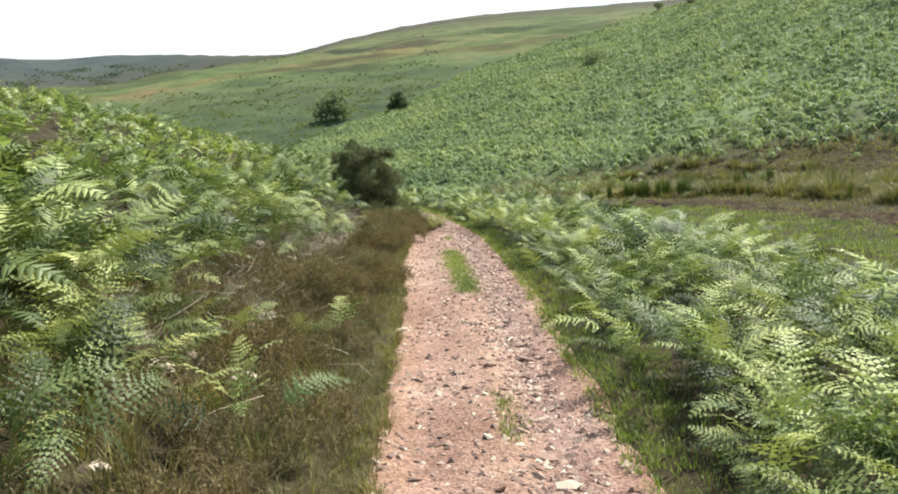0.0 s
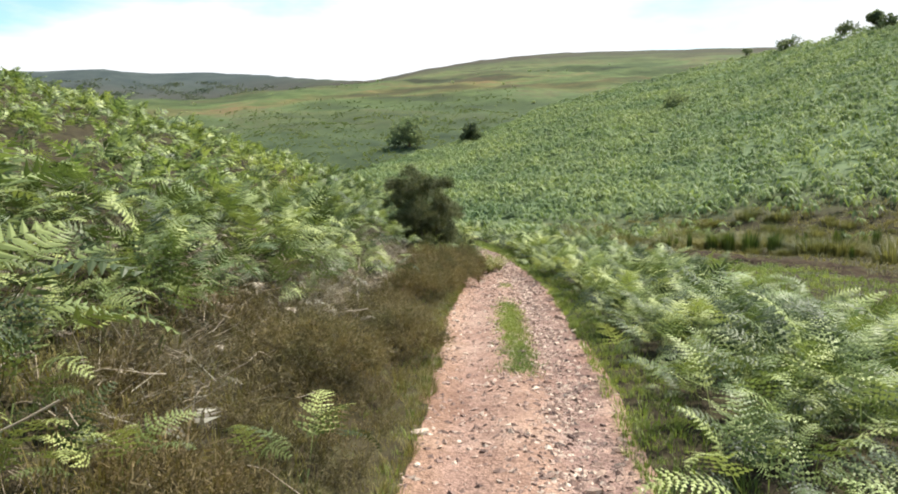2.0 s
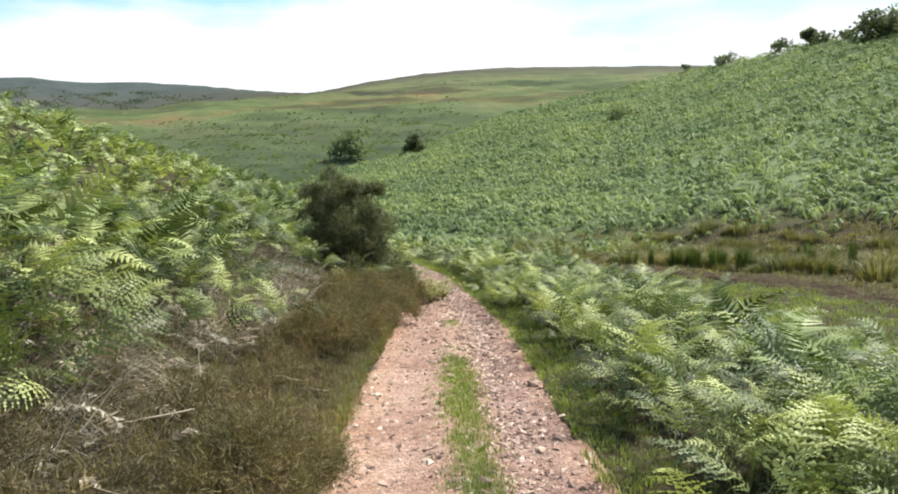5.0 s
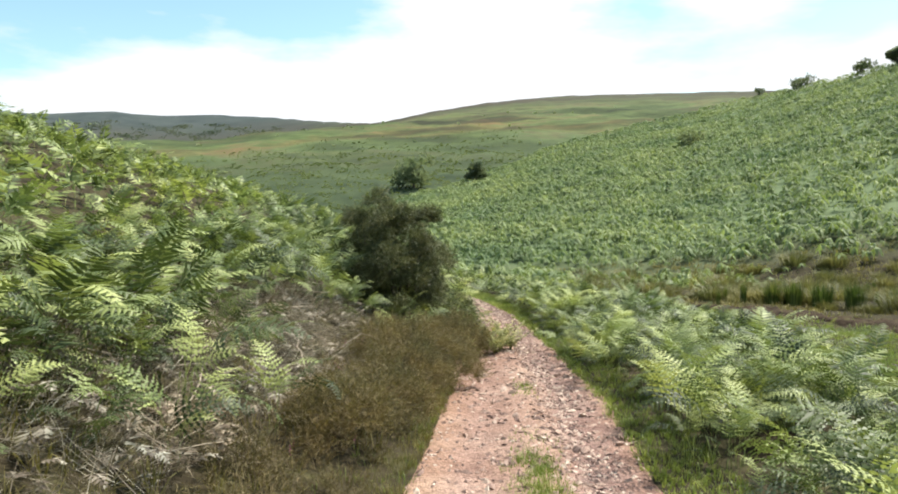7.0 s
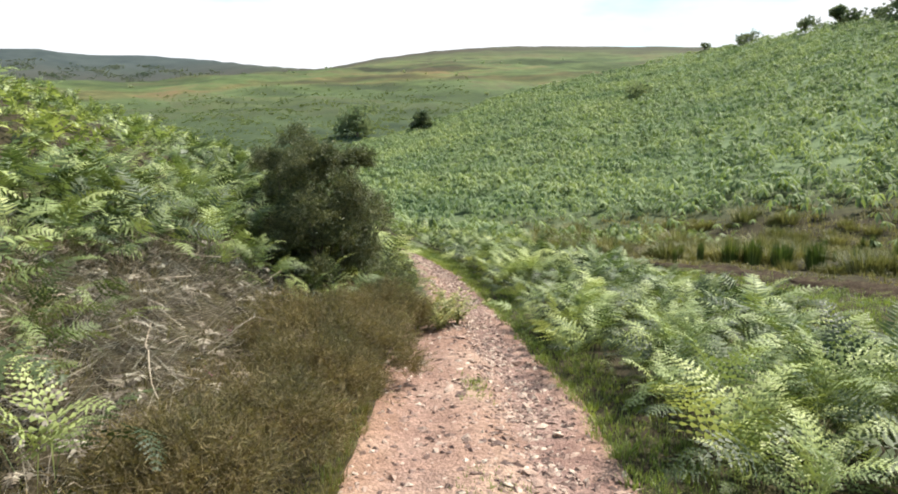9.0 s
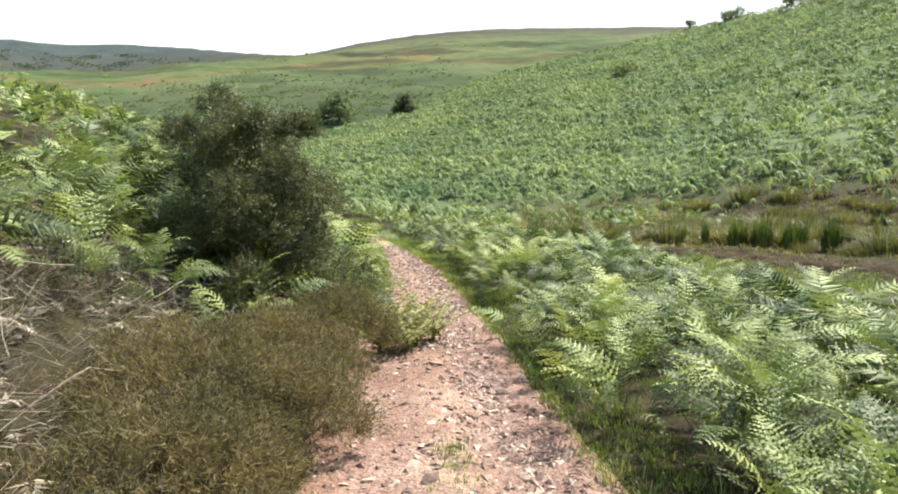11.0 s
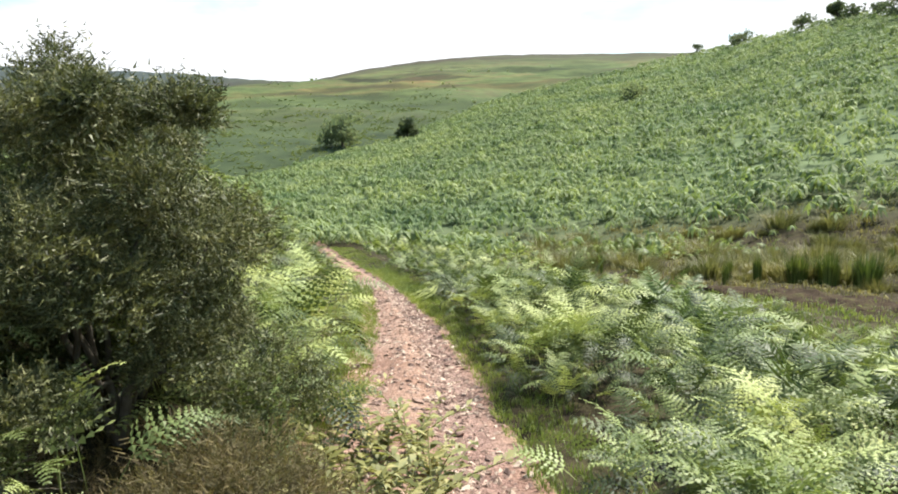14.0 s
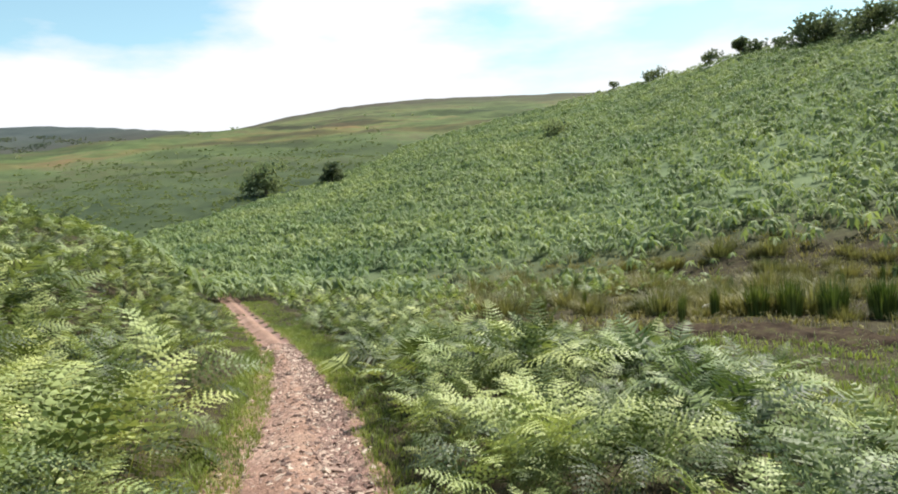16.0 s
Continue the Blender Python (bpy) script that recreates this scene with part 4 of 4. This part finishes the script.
# ---- leafy weeds that lean out over the path ----
WEED_LEAF = leaf_material("weed_leaf", (0.13, 0.135, 0.045), (0.24, 0.235, 0.095), (0.40, 0.37, 0.20), 0.5, 0.4, 0.35, 6.0)


def weed_plant(seed):
    r = np.random.default_rng(seed)
    root = new("path_weed")
    tagged(root, "small yellow-green leafy weed growing out of the path", "weed", "weeds on the path")
    for i in range(6):
        a = i * 1.05 + r.uniform(-0.3, 0.3)
        h, o = r.uniform(0.22, 0.40), r.uniform(0.10, 0.26)
        pts = [(math.cos(a) * o * t * t, math.sin(a) * o * t * t, h * t) for t in np.linspace(0, 1, 5)]
        v, f = tube(pts, np.linspace(0.004, 0.002, 5), 4)
        stem = new("stem", make_mesh("stem", v, f, [WEED_LEAF]))
        stem.parent = root
        lv, lf = [], []
        for t in np.linspace(0.2, 1, 11):
            c = np.array((math.cos(a) * o * t * t, math.sin(a) * o * t * t, h * t))
            for sd in (-1, 1):
                b = a + sd * r.uniform(0.6, 1.7)
                d = np.array((math.cos(b), math.sin(b), r.uniform(-0.1, 0.7)))
                w = np.array((-d[1], d[0], 0)) * 0.011
                k, ln = len(lv), r.uniform(0.04, 0.085) * (1.15 - 0.4 * t)
                lv.extend((c, c + d * ln * 0.5 - w, c + d * ln + (0, 0, -0.01), c + d * ln * 0.5 + w + (0, 0, 0.006)))
                lf.append((k, k + 1, k + 2, k + 3))
        leaves = new("leaves", make_mesh("leaves", lv, lf, [WEED_LEAF]))
        leaves.parent = stem
    return root


WEEDS = [weed_plant(560), weed_plant(561)]
spots_w = ((-0.95, 19.5), (-0.72, 19.45), (-1.12, 19.9), (-0.5, 19.7), (-0.85, 20.1), (-1.2, 18.4), (-1.15, 20.9), (-0.62, 20.0), (-0.62, 19.0), (-0.82, 19.05), (-0.46, 19.2), (-0.7, 18.8), (-0.95, 18.9))
for i, (x, y) in enumerate(spots_w):
    m = pose(x, y, float(land(x, y)), 0, 0, i * 77) @ Matrix.Diagonal((*((1.15, 1.0, 1.2, 0.85, 1.0)[i % 5] * k for k in (1.15, 1.15, 1.0)), 1))
    if i < 2:
        WEEDS[i].matrix_basis = m
    else:
        copy_thing(WEEDS[i % 2], m)

# ---- the bog across the stream ----


def polar(phi, r):
    x, y = OX + r * np.sin(np.radians(phi)), OY + r * np.cos(np.radians(phi))
    return x, y, land(x, y)


mphi, mv = np.linspace(13, 62, 160), np.linspace(-1, 1, 25)
MP, MV = np.meshgrid(mphi, mv, indexing="ij")
MR = line(MP, (13, 25, 40, 62), (24.5, 22.0, 17.5, 13)) + MV * (1.25 + 0.4 * np.sin(MP * 0.7) + 0.25 * np.sin(MP * 2.1)) * smooth(12.8, 17, MP)
mx, my, mz = polar(MP, MR)
mud = new("mud", make_mesh("mud", np.stack([mx, my, mz + 0.06 - 0.14 * np.abs(MV) ** 6 + 0.05 * wave(mx, my, 0.5, 19.0) + 0.06 * wave(mx, my, 0.17, 34.0)], -1).reshape(-1, 3), grid_faces(160, 25), [MUD]))
tagged(mud, "strip of dark wet trampled peat along the bog", "mud", kind="structure")

BOGTUFT = [blade_tuft(9, 600 + i, 1.0, 1.1, 0.05, 0.6, 0.9, 2) for i in range(5)]


def bog_chance(x, y):
    dx, dy = x - OX, y - OY
    r, phi = np.hypot(dx, dy), np.degrees(np.arctan2(dx, dy))
    toe = line(phi, (-5, 0, 10, 20, 30, 45, 90), (50, 50, 49, 45, 43, 45, 40))
    mudr = line(phi, (13, 25, 40, 62), (24.5, 22.0, 17.5, 13))
    m = 1 - 0.8 * np.exp(-((r - mudr) / 0.9) ** 2) * (phi > 14)
    return (stream_side(x, y) > 2.0) * (1 - smooth(toe - 2, toe + 1, r)) * (1 - fern_chance(x, y)) * m * (phi > -2) * (0.8 + 0.4 * wave(x, y, 2.5, 20.0))


bp = spots(20000, 0, 34, 6, 56, bog_chance)
mudr = line(np.degrees(np.arctan2(bp[:, 0] - OX, bp[:, 1] - OY)), (13, 25, 40, 62), (24.5, 22.0, 17.5, 13))
beyond = np.hypot(bp[:, 0] - OX, bp[:, 1] - OY) > mudr
stuff("bog_grass", BOGTUFT, bp[beyond], spread_mats(beyond.sum(), 0.15, 0.34) * (1 + 0.5 * smooth(6, 14, np.hypot(bp[beyond][:, 0] - OX, bp[beyond][:, 1] - OY) - mudr[beyond]))[:, None, None] * (0.95 + 0.4 * wave(bp[beyond][:, 0], bp[beyond][:, 1], 0.8, 28.0))[:, None, None], BOGGRASS, "coarse olive and russet moor grass on the boggy flat", "grass")
def lawn_chance(x, y):
    """Short green turf between the ferns and the peat."""
    r, phi = np.hypot(x - OX, y - OY), np.degrees(np.arctan2(x - OX, y - OY))
    return (stream_side(x, y) > 2.2) * (1 - fern_chance(x, y)) * (r < line(phi, (13, 25, 40, 62), (24.5, 22.0, 17.5, 13)) - 0.9) * (phi > 8)


wp = np.concatenate([bp[~beyond], spots(8500, 2, 18, 6, 32, lawn_chance)])
stuff("wet_grass", BOGTUFT, wp, spread_mats(len(wp), 0.10, 0.24), GRASS, "lush green grass at the edge of the bog", "grass")


def rush_tussock(seed, name="rush_tussock", material=RUSH, label="round green rush tussock standing in the bog", group="rush tussocks", spread=0.65, width=0.042):
    v, f = blade_tuft(330, seed, 1.0, spread, width, 0.5, 0.6, 2)
    ob = new(name, make_mesh(name, v, f, [material]))
    return tagged(ob, label, "tussock", group)


PALE = Nodes("pale_rock")
PALE = PALE.done(PALE.ramp(PALE.noise(9, 5), (0.35, (0.38, 0.36, 0.32)), (0.65, (0.62, 0.60, 0.55))), 0.9, 0.2)
rock_mesh = stone_mesh(260, 2)
rock_mesh.materials[0] = PALE
rock = new("rock", rock_mesh)
rock.matrix_basis = pose(7.8, 35.2, float(land(7.8, 35.2)) + 0.12, 0, 0, 35) @ Matrix.Diagonal((0.2, 0.18, 0.34, 1))
tagged(rock, "pale grey rock lying among the sedge tussocks", "rock")
TUSSOCKS = [rush_tussock(620 + i) for i in range(4)]
MOUNDS = [rush_tussock(640 + i, "sedge_tussock", SEDGE, "low olive and straw sedge tussock on the boggy flat", "sedge tussocks", 1.0, 0.018) for i in range(4)]
row = [(math.degrees(math.atan2(x - OX, y - OY)), math.hypot(x - OX, y - OY), q) for x, y, q in (
    (8.4, 33.9, 0.60), (8.95, 33.5, 0.62), (9.75, 33.1, 0.70), (10.6, 32.6, 0.68), (11.6, 32.2, 0.64), (12.7, 31.8, 0.72), (14.0, 31.4, 0.66),
    (7.5, 34.2, 0.48), (6.6, 34.0, 0.42), (15.4, 30.8, 0.6))]
row += [(p, float(line(p, (6, 20, 30, 48), (27, 25, 23, 19))) * (1.05 + 0.5 * k), q) for p, k, q in rng.uniform((8, 0, 0.3), (48, 1, 0.55), (34, 3))]
back = [(p, float(line(p, (6, 20, 30, 48), (27, 25, 23, 19))) * (1.02 + 0.66 * k), q) for p, k, q in rng.uniform((5, 0, 0.3), (48, 1, 0.70), (230, 3))]
for kinds, places, tall in ((TUSSOCKS, row, 1.72), (MOUNDS, back, 1.65)):
    for i, (p, rr, s) in enumerate(places):
        x, y, z = polar(p, rr)
        m = pose(float(x), float(y), float(z) - 0.03, 0, 0, i * 51) @ Matrix.Diagonal((s * 0.72, s * 0.72, s * tall, 1) if tall > 1.7 else (s * 1.6, s * 1.6, s * tall, 1))
        if i < 4:
            kinds[i].matrix_basis = m
        else:
            copy_thing(kinds[i % 4], m)

# ---- trees on the slopes ----


def tree(name, label, x, y, height, width, seed, leaf_mat, trunk_share=0.3, clumps=420, lobes=8, flat=0.6):
    r = np.random.default_rng(seed)
    root = new(name)
    root.location = (x, y, float(land(x, y)) - 0.1)
    tagged(root, label, "tree")
    th = height * trunk_share
    lean = r.normal(0, 0.08, 2) * height
    pts = [(lean[0] * t * t, lean[1] * t * t, height * 0.72 * t) for t in np.linspace(0, 1, 6)]
    v, f = tube(pts, np.linspace(height * 0.035, height * 0.008, 6), 7)
    ob = new("trunk", make_mesh("trunk", v, f, [BARK]))
    ob.parent = root
    cents = []
    for i in range(lobes):
        a = i * 2.4 + r.uniform(-0.3, 0.3)
        q = math.sqrt((i + 0.4) / lobes) * 0.36 * width
        c = np.array((math.cos(a) * q + lean[0], math.sin(a) * q + lean[1], th + (height - th) * r.uniform(0.12 if trunk_share < 0.13 else 0.35, 0.75)))
        cents.append((c, width * r.uniform(0.17, 0.26)))
        if i % 2 == 0:
            s = np.array(pts[2])
            v, f = tube([s, s * 0.5 + c * 0.5 + (0, 0, 0.05 * height), c], (height * 0.018, height * 0.012, height * 0.005), 5)
            ob = new("limb", make_mesh("limb", v, f, [BARK]))
            ob.parent = root
    pl = []
    for k in range(clumps):
        c, s = cents[k % lobes]
        d = r.normal(0, 1, 3)
        d /= np.linalg.norm(d)
        pl.append(c + d * s * r.uniform(0.45, 1.1) * (1, 1, flat + 0.2))
    n = len(pl)
    v, f = strew([sprig_shape(seed + 9 + i, 4, 5, 0.55, 0.26, 1.2) for i in range(4)], np.array(pl), turned(r.uniform(0, 6.283, n), r.normal(0, 0.7, n), r.uniform(0.06, 0.12, n) * height ** 0.5 * 1.6))
    ob = new("crown", make_mesh("crown", v, f, [leaf_mat]))
    ob.parent = root
    return root


def tree_at(phi, r, *args, **kw):
    x, y, _ = polar(phi, r)
    name, label, *rest = args
    return tree(name, label, float(x), float(y), *rest, **kw)


HAW = "small dark hawthorn tree standing alone on the bracken slope"
tree_at(-3.9, 134, "hawthorn_tree", HAW, 4.8, 4.6, 700, TREE_LEAF_HAZE, 0.12, 700)
tree_at(-9.0, 203, "willow_tree", "broad grey-green tree in the valley bottom", 10.5, 12.0, 710, FAR_TREE_HAZE, 0.06, 950, 14)
tree_at(12.9, 112, "thorn_shrub", "grey-green thorn shrub in the bracken hillside", 2.8, 4.4, 720, FAR_TREE_HAZE, 0.1, 300)
SKY = "small windswept thorn tree on the hill crest"
tree_at(20.3, 168, "thorn_tree", SKY, 3.4, 5.6, 730, TREE_LEAF_HAZE, 0.12, 320)
tree_at(17.6, 177, "thorn_tree", SKY, 2.4, 2.6, 735, TREE_LEAF_HAZE, 0.15, 120)
tree_at(24.3, 153, "thorn_tree", SKY, 3.0, 4.8, 740, TREE_LEAF_HAZE, 0.12, 300)
tree_at(26.4, 144, "thorn_tree", "dense dark rounded tree on the hill crest", 4.4, 3.8, 750, TREE_LEAF_HAZE, 0.1, 600)
tree_at(27.6, 141, "thorn_tree", SKY, 2.6, 4.2, 755, TREE_LEAF_HAZE, 0.08, 260)
tree_at(28.8, 137, "thorn_tree", SKY, 2.6, 3.4, 757, TREE_LEAF_HAZE, 0.08, 220)
tree_at(31.0, 131, "oak_tree", "wide bushy tree on the hill crest", 4.8, 10.0, 760, TREE_LEAF_HAZE, 0.08, 1300, 12)
tree_at(34.0, 122, "oak_tree", "wide bushy tree on the hill crest", 4.0, 8.5, 770, TREE_LEAF_HAZE, 0.08, 1000, 12)
tree_at(37.5, 114, "oak_tree", "wide bushy tree on the hill crest", 4.4, 8.0, 780, TREE_LEAF_HAZE, 0.08, 1000, 12)

# scattered thorns on the far moor and the wood below the long ridge
DOT = [sprig_shape(800 + i, 6, 4, 0.55, 0.34, 1.3) for i in range(4)]
n = 30
ph = np.concatenate([rng.uniform(-30, 8, n - 8), rng.uniform(-16, 2, 8)])
rr = np.concatenate([line(ph[:n - 8], (-30, -14, 8), (400, 430, 440)) + rng.normal(10, 26, n - 8), rng.uniform(240, 380, 8)])
x, y, z = polar(ph, rr)
stuff("moor_thorns", DOT, np.stack([x, y, z], -1), spread_mats(n, 0.7, 1.6), FAR_TREE_HAZE, "scattered dark thorn trees dotting the far moor", "trees")
# the wood's haze is painted: leaves in a narrow, pale grey-green ramp
FAR_HAZE = leaf_material("far_wood_haze", (0.13, 0.15, 0.14), (0.155, 0.175, 0.16), (0.18, 0.20, 0.18), 0.6, 0.2, 0.35, 0.02)
n = 15000
ph = rng.uniform(-45, -12, n)
rr = rng.uniform(0.70, 0.90, n) * line(ph, (-45, -24, -6), (1250, 1250, 760))
ok = wave(ph * 9, rr * 0.35, 14, 30.0) > rng.uniform(-0.15, 0.5, n)
ph, rr, n = ph[ok], rr[ok], int(ok.sum())
x, y, z = polar(ph, rr)
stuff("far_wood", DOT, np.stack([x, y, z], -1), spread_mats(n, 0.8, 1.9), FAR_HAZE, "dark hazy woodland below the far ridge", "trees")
SCRUB = leaf_material("scrub_leaf", (0.125, 0.155, 0.07), (0.155, 0.19, 0.085), (0.19, 0.225, 0.105), 0.6, 0.3, 0.35, 0.03)
TUFT = [sprig_shape(830 + i, 6, 4, 0.55, 0.3, 1.4) for i in range(4)]
n = 15000
ph, rr = rng.uniform(-26, 0, n), rng.uniform(172, 380, n)
ok = rng.uniform(0, 1, n) < (0.5 + 0.9 * wave(ph * 5, rr, 11, 25.0)) * (1 - smooth(220, 380, rr))
x, y, z = polar(ph[ok], rr[ok])
stuff("moor_scrub", TUFT, np.stack([x, y, z - 0.25], -1), spread_mats(int(ok.sum()), 0.25, 0.75), SCRUB, "low dark scrub and bracken on the slope across the valley", "scrub")
